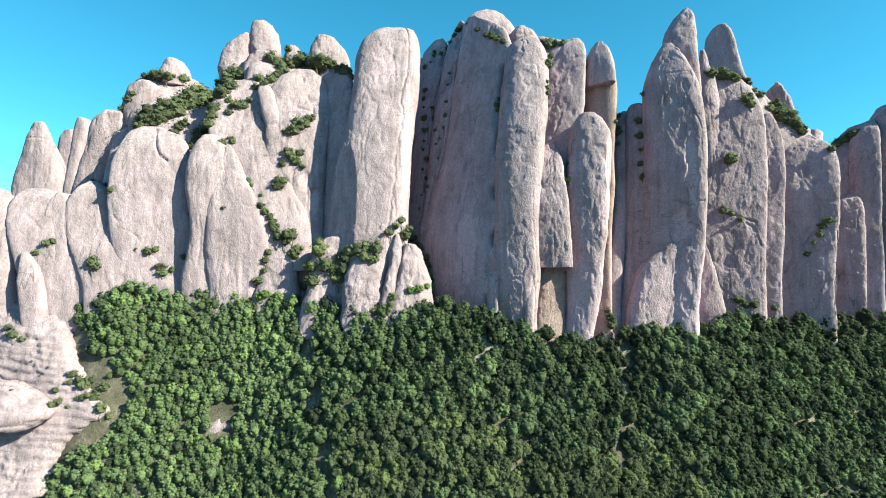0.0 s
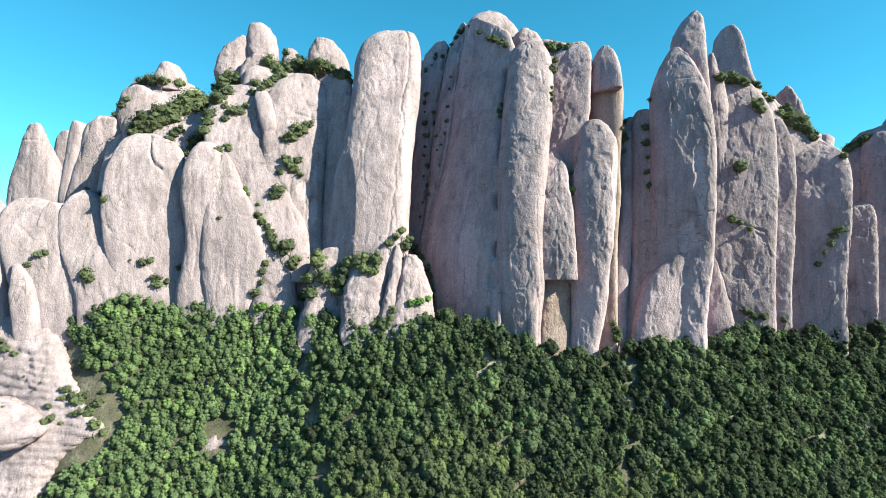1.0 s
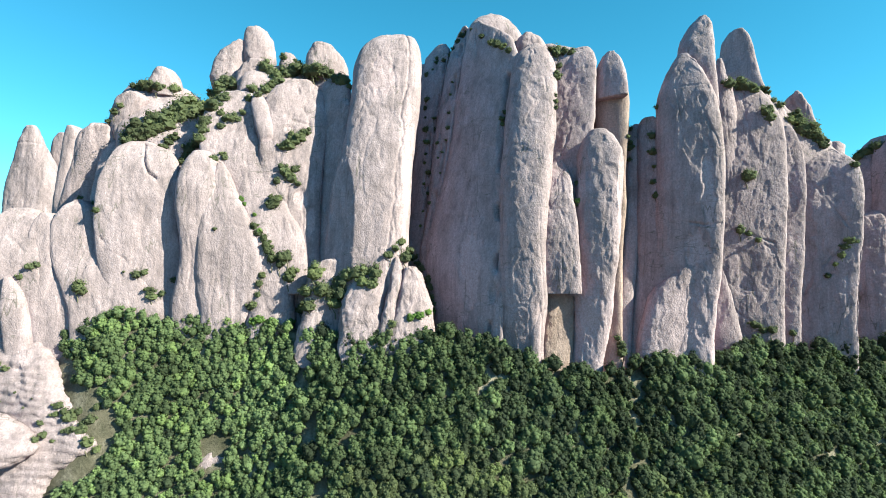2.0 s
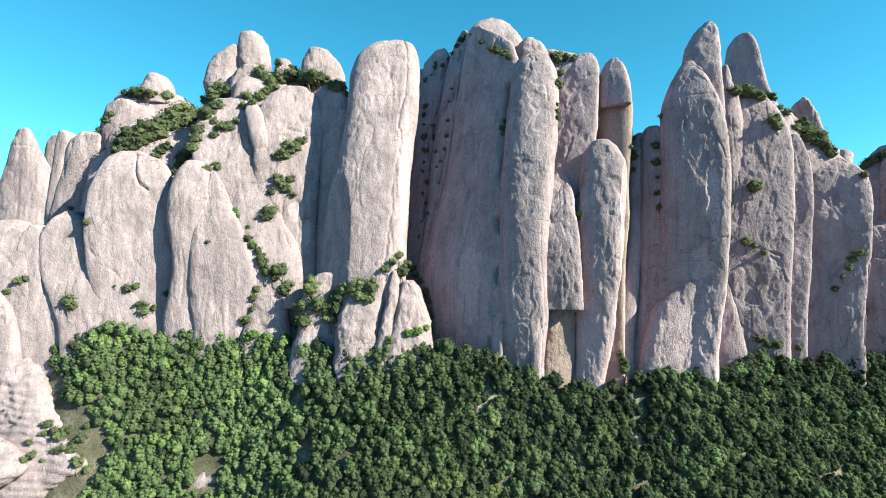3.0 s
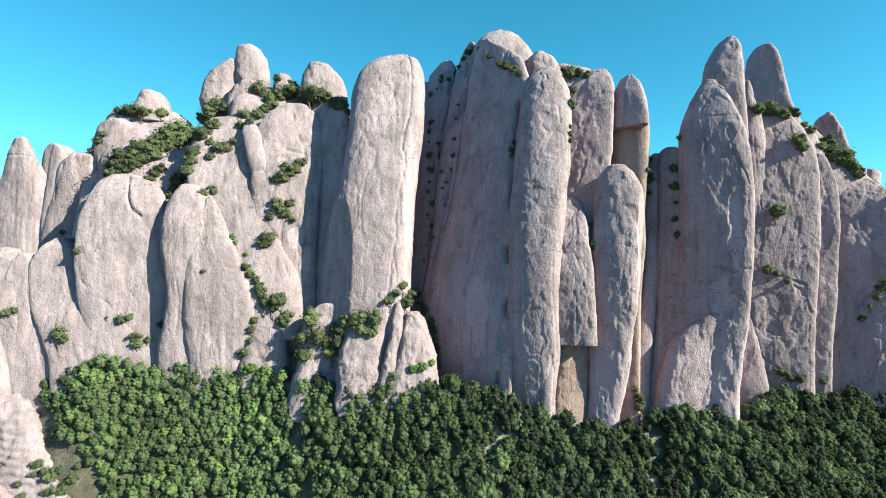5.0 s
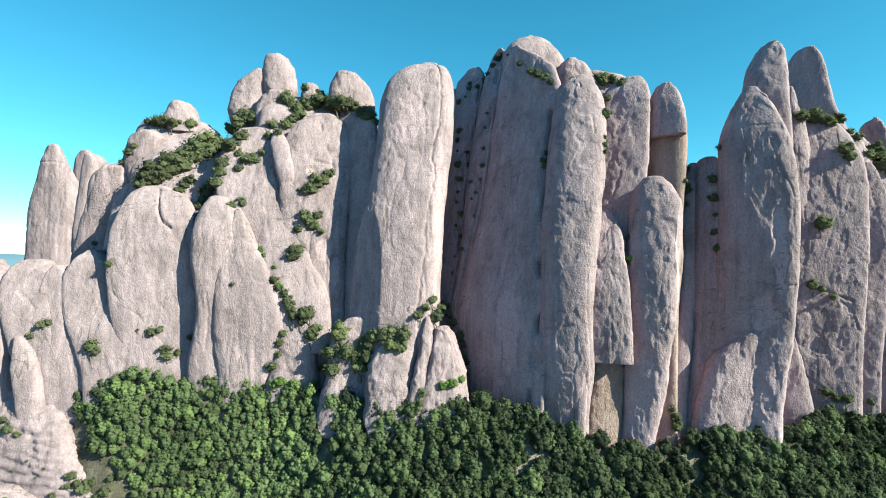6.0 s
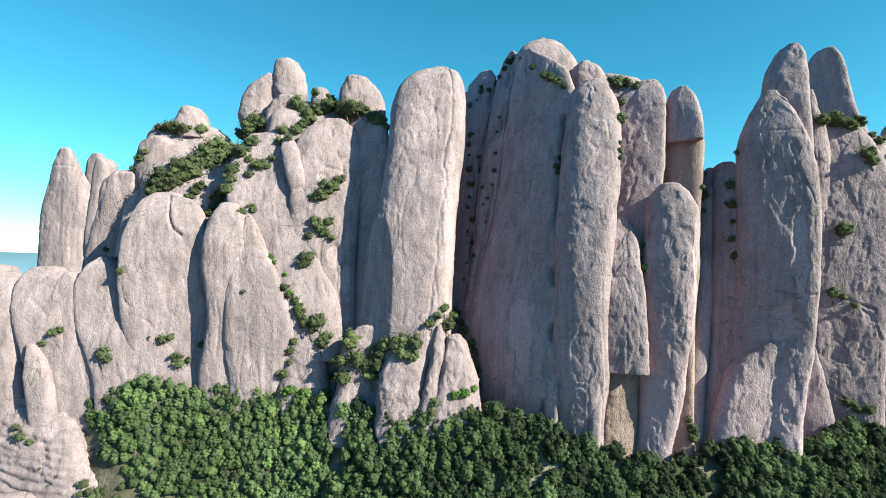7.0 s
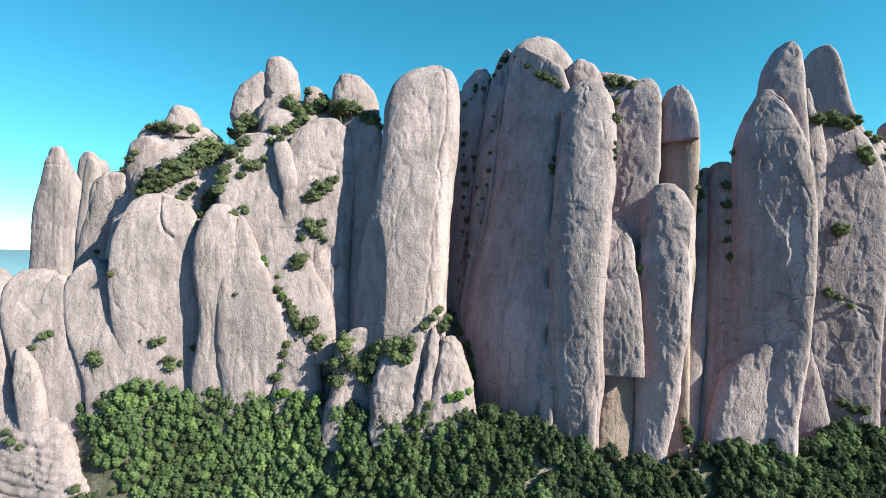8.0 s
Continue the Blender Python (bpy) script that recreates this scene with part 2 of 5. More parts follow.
def soft_curve(z, zs, values):
    """Smooth curve through the given values, with no overshoot."""
    zs, v = np.asarray(zs, float), np.asarray(values, float)
    h, d = np.diff(zs), np.diff(v) / np.diff(zs)
    m = np.r_[d[0], np.where(d[:-1] * d[1:] > 0, 2 * d[:-1] * d[1:] / np.where(d[:-1] + d[1:] == 0, 1, d[:-1] + d[1:]), 0), d[-1]]
    k = np.clip(np.searchsorted(zs, z) - 1, 0, len(h) - 1)
    t = np.clip((z - zs[k]) / h[k], 0, 1)
    return (2 * t**3 - 3 * t**2 + 1) * v[k] + (t**3 - 2 * t**2 + t) * h[k] * m[k] + (3 * t**2 - 2 * t**3) * v[k + 1] + (t**3 - t**2) * h[k] * m[k + 1]


ROCK_COUNT = [0]


def facets_of(p, seed):
    """Piecewise tilted planes, like joint-bounded blocks: each point takes the slope of its nearest cell."""
    base = np.floor(p).astype(np.int64)
    best, value = np.full(len(p), 1e9), np.zeros(len(p))
    for dx in (-1, 0, 1):
        for dy in (-1, 0, 1):
            for dz in (-1, 0, 1):
                c = base + (dx, dy, dz)
                j = np.stack([lattice(c, seed + k) for k in range(3)], -1)
                off = p - (c + 0.5 + 0.4 * j)
                dist = (off**2).sum(1)
                tilt = 0.7 * (off * np.stack([lattice(c, seed + 5 + k) for k in range(3)], -1)).sum(1) + 0.35 * lattice(c, seed + 9)
                near = dist < best
                best, value = np.where(near, dist, best), np.where(near, tilt, value)
    return value


def from_line(x, z, line):
    """Distance in the upright plane from a broken line of (x, z) corners."""
    best = np.full(len(x), 1e9)
    for (x0, z0), (x1, z1) in zip(line, line[1:]):
        dx, dz = x1 - x0, z1 - z0
        t = np.clip(((x - x0) * dx + (z - z0) * dz) / (dx * dx + dz * dz), 0, 1)
        best = np.minimum(best, np.hypot(x - x0 - t * dx, z - z0 - t * dz))
    return best


def rock(name, label, category, rows, power=2.4, rough=1.0, cracks=(), stain=0.0, yaw=0.0, cell=0.7, wash=False, of=None, cuts=(), dents=(), grooves=(), chips=0, terraces=0.0):
    """A weathered conglomerate body lofted through level sections (z, x, y, half width, half depth), base first.
    cracks: grooves down its front, as (place across in -1..1, depth, half width). yaw: degrees by which its face is
    turned to +x.
    cuts: flat joint faces (x, y, z, turn to +x, tilt upward, lowest z, highest z) that slice it. dents: broken-out
    scars (x, z, half width, half height, depth), paler than the rest; at depth 0 the rock is only made paler.
    grooves: joints down its front (depth, half width, corners (x, z)). chips: how many broken faces it has, as boulders
    do. terraces: height of its sloping beds."""
    ROCK_COUNT[0] += 1
    seed = ROCK_COUNT[0] * 17
    zs = [r[0] for r in rows]
    top = rows[-1]
    n_z = max(10, int((zs[-1] - zs[0]) / cell))
    z = np.linspace(zs[0], zs[-1], n_z)
    cx, cy, rx, ry = (soft_curve(z, zs, [r[c] for r in rows]) for c in (1, 2, 3, 4))
    cap = np.linspace(0, 1, 8)[1:] * math.pi / 2
    dome = 0.45 * min(top[3], top[4])
    z = np.r_[z, top[0] + dome * np.sin(cap)]
    shrink = np.maximum(np.cos(cap), 0.02)
    cx, cy = np.r_[cx, np.full(7, top[1])], np.r_[cy, np.full(7, top[2])]
    rx, ry = np.r_[rx, top[3] * shrink], np.r_[ry, top[4] * shrink]
    width = max(r[3] for r in rows)
    # the front is cut evenly along its outline, the hidden back coarsely
    sweep = np.linspace(math.radians(165), math.radians(375), 3000)
    depth = float(np.median(ry))
    ox, oy = (size * np.sign(w) * np.abs(w) ** (2 / power) for size, w in ((width, np.cos(sweep)), (depth, np.sin(sweep))))
    run = np.r_[0, np.cumsum(np.hypot(np.diff(ox), np.diff(oy)))]
    n_front = int(np.clip(run[-1] / cell, 20, 260))
    n_back = max(6, n_front // 6)
    a = np.r_[np.interp(np.linspace(0, run[-1], n_front, endpoint=False), run, sweep), np.linspace(math.radians(15), math.radians(165), n_back, endpoint=False)]
    c, s = np.cos(a), np.sin(a)
    ux = np.sign(c) * np.abs(c) ** (2 / power)
    uy = np.sign(s) * np.abs(s) ** (2 / power)
    px, py = rx[:, None] * ux, ry[:, None] * uy
    ca, sa = math.cos(radians(yaw)), math.sin(radians(yaw))
    py = py + px * sa / ca
    p = np.stack([cx[:, None] + px, cy[:, None] + py, np.repeat(z[:, None], len(a), 1)], -1)
    if category == "boulder" or chips:
        # flat broken faces
        rng = np.random.default_rng(seed)
        mid = p.reshape(-1, 3).mean(0)
        half = np.abs(p - mid).reshape(-1, 3).max(0)
        for _ in range(chips or 6):
            axis = rng.normal(size=3) * (1, 1, 0.7) + (0, -0.5, 0.15)
            axis /= np.linalg.norm(axis)
            over = np.maximum((p - mid) @ axis - rng.uniform(*((0.62, 0.86) if chips > 10 else (0.80, 0.96))) * np.linalg.norm(half * axis), 0)
            p = p - 0.9 * over[..., None] * axis
    for qx, qy, qz, turn, tilt, low, high in cuts:
        t, u = radians(turn), radians(tilt)
        axis = np.array((math.sin(t) * math.cos(u), -math.cos(t) * math.cos(u), math.sin(u)))
        over = np.maximum((p - (qx, qy, qz)) @ axis, 0)
        reach = np.clip((p[..., 2] - low) / 6, 0, 1) * np.clip((high - p[..., 2]) / 6, 0, 1)
        p = p - (over * reach * reach * (3 - 2 * reach))[..., None] * axis
    du = np.roll(p, -1, 1) - np.roll(p, 1, 1)
    dv = np.gradient(p, axis=0)
    n = np.cross(du, dv)
    n /= np.linalg.norm(n, axis=-1, keepdims=True) + 1e-9
    flat, nf = p.reshape(-1, 3), n.reshape(-1, 3)
    size = min(1.0, width / 9)
    bent = flat + 1.5 * np.stack([vnoise(flat / 5, 41), vnoise(flat / 5, 42), vnoise(flat / 5, 43)], -1)
    d = 0.62 * size * fbm(flat / (23, 23, 55), seed, 3, 0.4)
    # shallow runnels down the face, broken off here and there
    ribs = np.abs(vnoise(flat / (4.6, 4.6, 70), seed + 9))
    d -= 0.30 * size * np.exp(-((ribs / 0.06) ** 2)) * np.clip(0.2 + 3 * vnoise(flat / (15, 15, 30), seed + 2), 0, 1)
    # scars where thin shells have flaked off, with crisp edges
    for (w, h), depth, shift in (((12, 24), 0.24, 21), ((5, 9), 0.09, 25)):
        shell = fbm(bent / (w, w, h), seed + shift, 3, 0.55)
        d += depth * size * (0.5 + 0.5 * rough) * (np.clip((shell - 0.10) * 9, 0, 1) + np.clip((shell + 0.42) * 9, 0, 1) - 1)
    # flaky, jointed relief of the rougher faces
    coarse = max(0.0, rough - 0.55)
    d += 0.10 * coarse * size * facets_of(bent / (7, 7, 14), seed + 60)
    fray = flat + 0.8 * np.stack([vnoise(flat / 2.1, 47), vnoise(flat / 2.1, 48), vnoise(flat / 2.1, 49)], -1)
    patchy = np.clip(0.65 + 1.1 * fbm(flat / (9, 9, 18), seed + 77, 2), 0.15, 1.3)
    d += 0.05 * coarse * facets_of(fray / (2.0, 2.0, 5.2), seed + 70)
    d += 0.11 * coarse * patchy * facets_of(fray / (1.15, 1.15, 2.9), seed + 90)
    d -= 0.12 * coarse * patchy * np.abs(vnoise(fray / (1.2, 1.2, 3.2), 55))
    d += 0.07 * rough * fbm(flat / (2.4, 2.4, 3.6), 3, 3, 0.6)
    if category == "boulder" or chips:
        d += 0.40 * facets_of((flat + 0.8 * np.stack([vnoise(flat / 2, 44), vnoise(flat / 2, 45), vnoise(flat / 2, 46)], -1)) / (3.2, 3.2, 4.2), seed + 80)
    if terraces:
        bed = (flat[:, 2] + 0.12 * flat[:, 0] + 2.2 * fbm(flat / (14, 14, 9), seed + 61, 3)) / terraces % 1
        d += 0.42 * terraces * (np.clip(bed * 4, 0, 1) - bed)
    front = np.tile(uy, len(z)) < 0
    fresh = np.zeros(len(flat))
    for mx, mz, hw, hh, depth in dents:
        u, v = (flat[:, 0] - mx) / hw, (flat[:, 2] - mz) / hh
        u = u + 0.35 * fbm(flat / (4, 4, 6), seed + 31, 3, 0.6)
        v = v + 0.30 * fbm(flat / (3, 3, 6), seed + 35, 3, 0.6)
        inside = np.clip((1 - np.hypot(u, v)) * 3.5, 0, 1) * front
        d -= depth * np.clip(inside * 1.6, 0, 1) * (0.55 + 0.45 * np.clip(v + 0.5, 0, 1))
        fresh = np.maximum(fresh, inside)
    for depth, half, line in grooves:
        wob = 0.7 * vnoise(flat / (3, 3, 6), seed + 51)
        off = from_line(flat[:, 0] + wob, flat[:, 2], line)
        d -= 0.75 * depth * np.exp(-((off / (0.8 * half)) ** 2)) * front * np.clip(0.6 + 1.4 * vnoise(flat / (5, 5, 8), seed + 53), 0, 1)
    across = np.tile(ux, len(z))
    for where, depth, half in cracks:
        line = where + 0.10 * vnoise(flat * (0, 0, 0.06) + (0, 0, seed), seed) + 0.03 * vnoise(flat * (0, 0, 0.35), seed + 3)
        off = (across - line) * width
        d -= depth * np.exp(-((off / half) ** 2)) * (np.tile(uy, len(z)) < 0)
    p = (flat + nf * d[:, None]).reshape(p.shape)
    n_r, n_c = p.shape[:2]
    base = np.array((rows[0][1], rows[0][2], rows[0][0]))
    verts = np.vstack([p.reshape(-1, 3), p[-1].mean(0), p[0].mean(0)]) - base
    i, j = np.meshgrid(np.arange(n_r - 1), np.arange(n_c), indexing="ij")
    k = (j + 1) % n_c
    faces = np.stack([i * n_c + j, i * n_c + k, (i + 1) * n_c + k, (i + 1) * n_c + j], -1).reshape(-1, 4).tolist()
    last = (n_r - 1) * n_c
    faces += [(last + q, last + (q + 1) % n_c, n_r * n_c) for q in range(n_c)]
    faces += [((q + 1) % n_c, q, n_r * n_c + 1) for q in range(n_c)]
    me = mesh_of(name, verts.tolist(), faces, ROCK_WARM if stain > 0 else ROCK_WASHED if wash else ROCK)
    me.attributes.new("fresh", "FLOAT", "POINT").data.foreach_set("value", np.r_[fresh, 0, 0].astype(np.float32))
    me.attributes.new("coarse", "FLOAT", "POINT").data.foreach_set("value", np.full(len(verts), min(1.0, coarse), np.float32))
    ob = new(name, me)
    if of:
        ob.parent, ob.location = of, Vector(base) - of.location
        return tagged(ob, label)
    ob.location = base
    return tagged(ob, label, category, "rock towers and boulders of the wall")


# ---- ground ----
FOOT_X = [-900, -260, -192, -176, -158, -130, -90, -64, -42, -14, 0, 20, 36, 66, 90, 112, 132, 160, 200, 260, 900]
FOOT_Y = [262, 262, 264, 262, 261, 266, 270, 264, 258, 258, 260, 260, 257, 256, 264, 264, 268, 279, 285, 294, 300]
FOOT_Z = [30, 48, 60, 72, 79, 74, 71, 70, 66, 66, 70, 67, 56, 51, 53, 55, 58, 61, 58, 58, 40]
FALL_X = [-200, -90, -40, 0, 100, 185]
FALL = [3.4, 2.5, 2.4, 2.15, 2.3, 2.4]
CREST_X = [-900, -450, -390, -260, -190, -150, -110, -60, -30, 30, 80, 105, 130, 180, 230, 320, 500, 900]
CREST_Z = [-150, 20, 95, 105, 110, 130, 150, 150, 150, 160, 140, 125, 135, 130, 110, 110, 60, -150]


def ground_height(x, y):
    x, y = np.asarray(x, float), np.asarray(y, float)
    foot = np.interp(x, FOOT_X, FOOT_Z)
    d = np.interp(x, FOOT_X, FOOT_Y) - y
    fall = np.interp(x, FALL_X, FALL)
    down = np.where(d < 62, fall * d, fall * 62 + 0.85 * (d - 62))
    p = np.stack([x / 40, y / 40, 0 * x], -1).reshape(-1, 3)
    rolls = fbm(p, 77, 3).reshape(x.shape)
    low = foot - np.maximum(down, 0)
    low = np.maximum(low, -190 + 6 * rolls)
    rise = np.clip((-d - 42) * 3.0, 0, None)
    behind = np.clip((y - 430) * 0.75, 0, None)
    crest = np.interp(x, CREST_X, CREST_Z) - behind
    high = np.minimum(foot + rise, crest)
    z = np.where(d > 0, low, np.maximum(high, -190 + 6 * rolls))
    return z + 1.2 * rolls * np.clip(d / 8, 0, 1)


def build_ground():
    near_x = np.arange(-300, 330, 4.0)
    far = np.geomspace(1, 4300 - 300, 22)
    xs = np.r_[(-300 - far)[::-1], near_x, near_x[-1] + far]
    near_y = np.arange(150, 330, 3.0)
    ys = np.r_[(150 - np.geomspace(3, 3000, 26))[::-1], near_y, near_y[-1] + np.geomspace(3, 4200, 34)]
    gx, gy = np.meshgrid(xs, ys)
    gz = ground_height(gx, gy)
    verts = np.stack([gx, gy, gz], -1).reshape(-1, 3).tolist()
    w = len(xs)
    i, j = np.meshgrid(np.arange(len(ys) - 1), np.arange(w - 1), indexing="ij")
    faces = np.stack([i * w + j, i * w + j + 1, (i + 1) * w + j + 1, (i + 1) * w + j], -1).reshape(-1, 4).tolist()
    ob = new("ground", mesh_of("ground", verts, faces, SOIL))
    tagged(ob, "steep brown woodland slope of soil and undergrowth", "ground", kind="structure")


build_ground()


def build_backdrop():
    """A ring of low hazy hills on the horizon."""
    a = np.linspace(0, 2 * math.pi, 240, endpoint=False)
    verts, faces = [], []
    top = 148 + 24 * fbm(np.stack([np.cos(a) * 4, np.sin(a) * 4, 0 * a], -1), 5, 4)
    for k, (r, h) in enumerate(((4100, None), (4300, "top"), (4500, None))):
        for q, t in enumerate(a):
            verts.append((r * math.sin(t), r * math.cos(t), top[q] if h else -260))
    n = len(a)
    for k in range(2):
        faces += [(k * n + q, k * n + (q + 1) % n, (k + 1) * n + (q + 1) % n, (k + 1) * n + q) for q in range(n)]
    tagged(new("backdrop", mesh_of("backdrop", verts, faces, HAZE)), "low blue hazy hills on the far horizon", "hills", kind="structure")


build_backdrop()

# ---- rock towers ----
needle = rock("rock_spire", "pale grey conglomerate needle with a knobbed tip", "rock spire",
     [(101.3, -371.8, 474.8, 22.0, 12.8), (125.9, -370.3, 472.5, 18.0, 10.5), (150.4, -367.6, 473.4, 19.5, 11.4), (174.9, -365.3, 473.8, 20.3, 11.8), (194.3, -363.8, 471.5, 16.3, 9.5), (212.3, -364.6, 468.0, 10.1, 6.0), (216.1, -363.8, 467.3, 8.9, 5.3), (221.6, -362.3, 465.4, 5.8, 3.4), (225.8, -361.8, 464.4, 4.1, 2.4)], power=3, yaw=4, cell=0.9, grooves=[(0.9, 0.6, [(-371.7, 212.5), (-348.0, 211.3)]), (0.9, 0.6, [(-351.5, 207.5), (-352.2, 169.3), (-358.0, 140.6)])])
rock("tip", "knobbed tip of the pale needle", "",
     [(216.8, -364.8, 468.7, 7.7, 5.7), (220.2, -364.5, 468.3, 7.1, 5.3), (224.4, -363.7, 467.2, 5.6, 4.2), (226.5, -363.0, 465.8, 3.8, 2.8)], power=2.6, of=needle)
rock("rock_spire", "small pale rock needle beside a taller needle", "rock spire",
     [(109.8, -365.4, 500.2, 18.5, 15.2), (151.1, -360.6, 497.5, 15.1, 12.5), (181.8, -356.9, 494.9, 11.8, 9.9), (203.2, -353.9, 493.7, 10.4, 8.7), (219.3, -353.4, 491.7, 8.0, 6.7), (225.8, -351.4, 488.4, 4.0, 3.4)], power=2.8, yaw=0, cell=0.9)
rock("rock_spire", "slender pale rock finger with a rounded head", "rock spire",
     [(134.3, -262.5, 374.0, 7.3, 8), (144.3, -263.0, 374.0, 6.5, 8), (162.5, -261.9, 374.0, 5.3, 8), (178.7, -259.6, 374.0, 5.5, 8), (188.9, -258.1, 374.0, 5.9, 8), (195.9, -257.6, 374.0, 5.1, 8), (199.2, -258.0, 374.0, 2.9, 8)], power=2.8, yaw=0, cell=0.9)
rock("rock_slab", "leaning grey rock slab with long vertical grooves", "rock slab",
     [(119.9, -199.2, 296.8, 11.8, 6), (131.0, -197.7, 296.1, 10.5, 6), (145.2, -194.7, 295.3, 9.1, 6), (157.7, -189.5, 294.0, 9.3, 6), (166.3, -186.6, 292.9, 10.4, 6), (172.5, -185.9, 292.1, 8.6, 6), (176.2, -183.7, 291.6, 5.5, 6)], power=2.8, yaw=15, rough=1.0, grooves=[(1.1, 0.5, [(-191.4, 171.9), (-195.6, 160.3), (-197.6, 144.8)]), (0.9, 0.5, [(-187.5, 158.7), (-192.9, 147.9), (-194.1, 138.5)])])
rock("boulder", "rounded pale boulder perched on the scrubby shoulder", "boulder",
     [(163.9, -174.8, 296.9, 2.5, 8), (172.4, -173.8, 296.2, 5.8, 8), (180.3, -173.2, 295.7, 8.3, 8), (188.3, -171.4, 295.3, 8.9, 8), (192.4, -169.5, 295.1, 8.0, 8), (194.4, -168.2, 295.0, 4.6, 8)], power=2.8, yaw=5)
rock("boulder", "cone-shaped pale summit boulder with scrub around it", "boulder",
     [(197.7, -159.7, 308.6, 9.7, 8), (203.7, -160.0, 309.1, 8.4, 8), (209.0, -160.1, 309.5, 6.0, 8), (211.5, -160.1, 309.7, 4.9, 8), (212.9, -160.1, 309.8, 3.6, 8)], power=2.5, yaw=15)
rock("rock_shoulder", "broad pale rock shoulder overgrown with evergreen scrub", "rock ledge",
     [(138.3, -146.5, 294.0, 25.5, 12.0), (165.4, -149.1, 296.4, 26.5, 12.4), (186.7, -155.5, 303.3, 23.9, 11.3), (200.4, -164.0, 312.3, 19.7, 9.3), (204.1, -166.0, 314.0, 16.7, 8.0)], rough=1.0, power=2.6, yaw=10, cell=0.75)
slab = rock("rock_pillar", "tall pale sunlit conglomerate slab with a blunt top", "rock pillar",
     [(48.1, -137.2, 269.2, 14.3, 3.2), (64.9, -138.5, 269.1, 14.5, 3.2), (81.9, -141.2, 268.9, 15.6, 3.2), (96.2, -146.2, 268.8, 18.2, 3.2), (110.6, -149.0, 268.7, 19.0, 3.2), (125.1, -151.1, 269.0, 18.6, 3.2), (133.9, -151.5, 269.1, 18.0, 3.2), (141.5, -151.3, 270.2, 18.0, 3.2), (149.3, -151.3, 272.0, 16.9, 3.2), (156.7, -152.2, 274.9, 14.5, 3.2), (162.3, -154.7, 278.5, 10.6, 3.2), (164.9, -156.5, 281.1, 6.0, 3.2)], rough=0.8, power=5, yaw=12, grooves=[(2.6, 0.5, [(-153.1, 164.1), (-149.5, 154.0), (-146.3, 147.5), (-140.8, 143.7), (-135.6, 140.6)]), (0.8, 0.4, [(-161.6, 126.4), (-156.2, 122.0), (-154.2, 114.8), (-155.7, 111.0), (-162.0, 111.0), (-166.0, 116.2)]), (0.8, 0.4, [(-165.9, 115.7), (-159.9, 109.0), (-154.0, 104.7), (-148.9, 97.6), (-142.1, 90.4)]), (0.5, 0.4, [(-154.2, 114.8), (-152.7, 107.6), (-149.0, 99.0)])])
rock("shell", "rounded scale of rock left on the slab", "",
     [(109.9, -161.4, 268.0, 2.8, 3), (114.0, -161.3, 268.1, 5.1, 3), (119.8, -161.5, 268.2, 5.5, 3), (125.0, -161.9, 268.3, 3.6, 3), (127.3, -162.1, 268.3, 1.5, 3)], yaw=12, power=3, rough=0.8, of=slab)
twin = rock("rock_pillar", "pale sunlit rock pillar rising beside a dark crevice", "rock pillar",
     [(42.4, -119.2, 272.5, 9.4, 6.5), (64.9, -120.1, 271.9, 9.6, 6.5), (76.3, -122.0, 271.5, 10.9, 6.5), (84.8, -122.0, 271.1, 10.3, 6.5), (93.3, -121.3, 270.7, 8.8, 6.5), (104.8, -120.7, 270.4, 7.8, 6.5), (113.4, -120.5, 270.2, 7.9, 6.5), (122.1, -121.2, 270.5, 9.0, 6.5), (130.9, -121.9, 271.3, 10.0, 6.5), (139.9, -122.2, 272.0, 10.1, 6.5), (147.8, -122.7, 274.2, 9.2, 6.5), (153.9, -123.2, 276.9, 7.6, 6.5), (158.9, -124.3, 280.6, 4.5, 6.5)], rough=0.8, power=3.2, yaw=11, grooves=[(0.7, 0.4, [(-126.5, 151.4), (-126.3, 139.4), (-123.7, 118.8), (-121.5, 101.7), (-122.9, 84.7), (-120.5, 70.6)]), (0.4, 0.4, [(-117.5, 101.7), (-116.7, 81.9)])])
rock("buttress", "wide pale rock buttress with a vertical seam", "rock pillar",
     [(42.4, -107.1, 271.0, 10.3, 4.5), (67.7, -108.2, 270.4, 10.1, 4.5), (79.1, -106.7, 270.1, 11.3, 4.5), (90.5, -105.4, 269.7, 14.1, 4.5), (101.9, -104.1, 269.4, 15.7, 4.5), (110.5, -105.0, 269.4, 14.7, 4.5), (119.3, -107.1, 269.9, 12.4, 4.5), (128.3, -108.5, 271.4, 10.1, 4.5), (137.5, -110.4, 273.3, 6.8, 4.5), (146.9, -112.0, 275.5, 3.9, 4.5), (154.5, -114.0, 279.0, 1.1, 4.5)], rough=0.8, power=4.5, yaw=10, grooves=[(0.6, 0.4, [(-107.8, 131.0), (-101.7, 121.4), (-95.9, 120.3)]), (0.4, 0.3, [(-109.5, 140.3), (-103.2, 136.6)]), (0.4, 0.4, [(-102.2, 99.0), (-100.5, 79.1)])], of=twin)
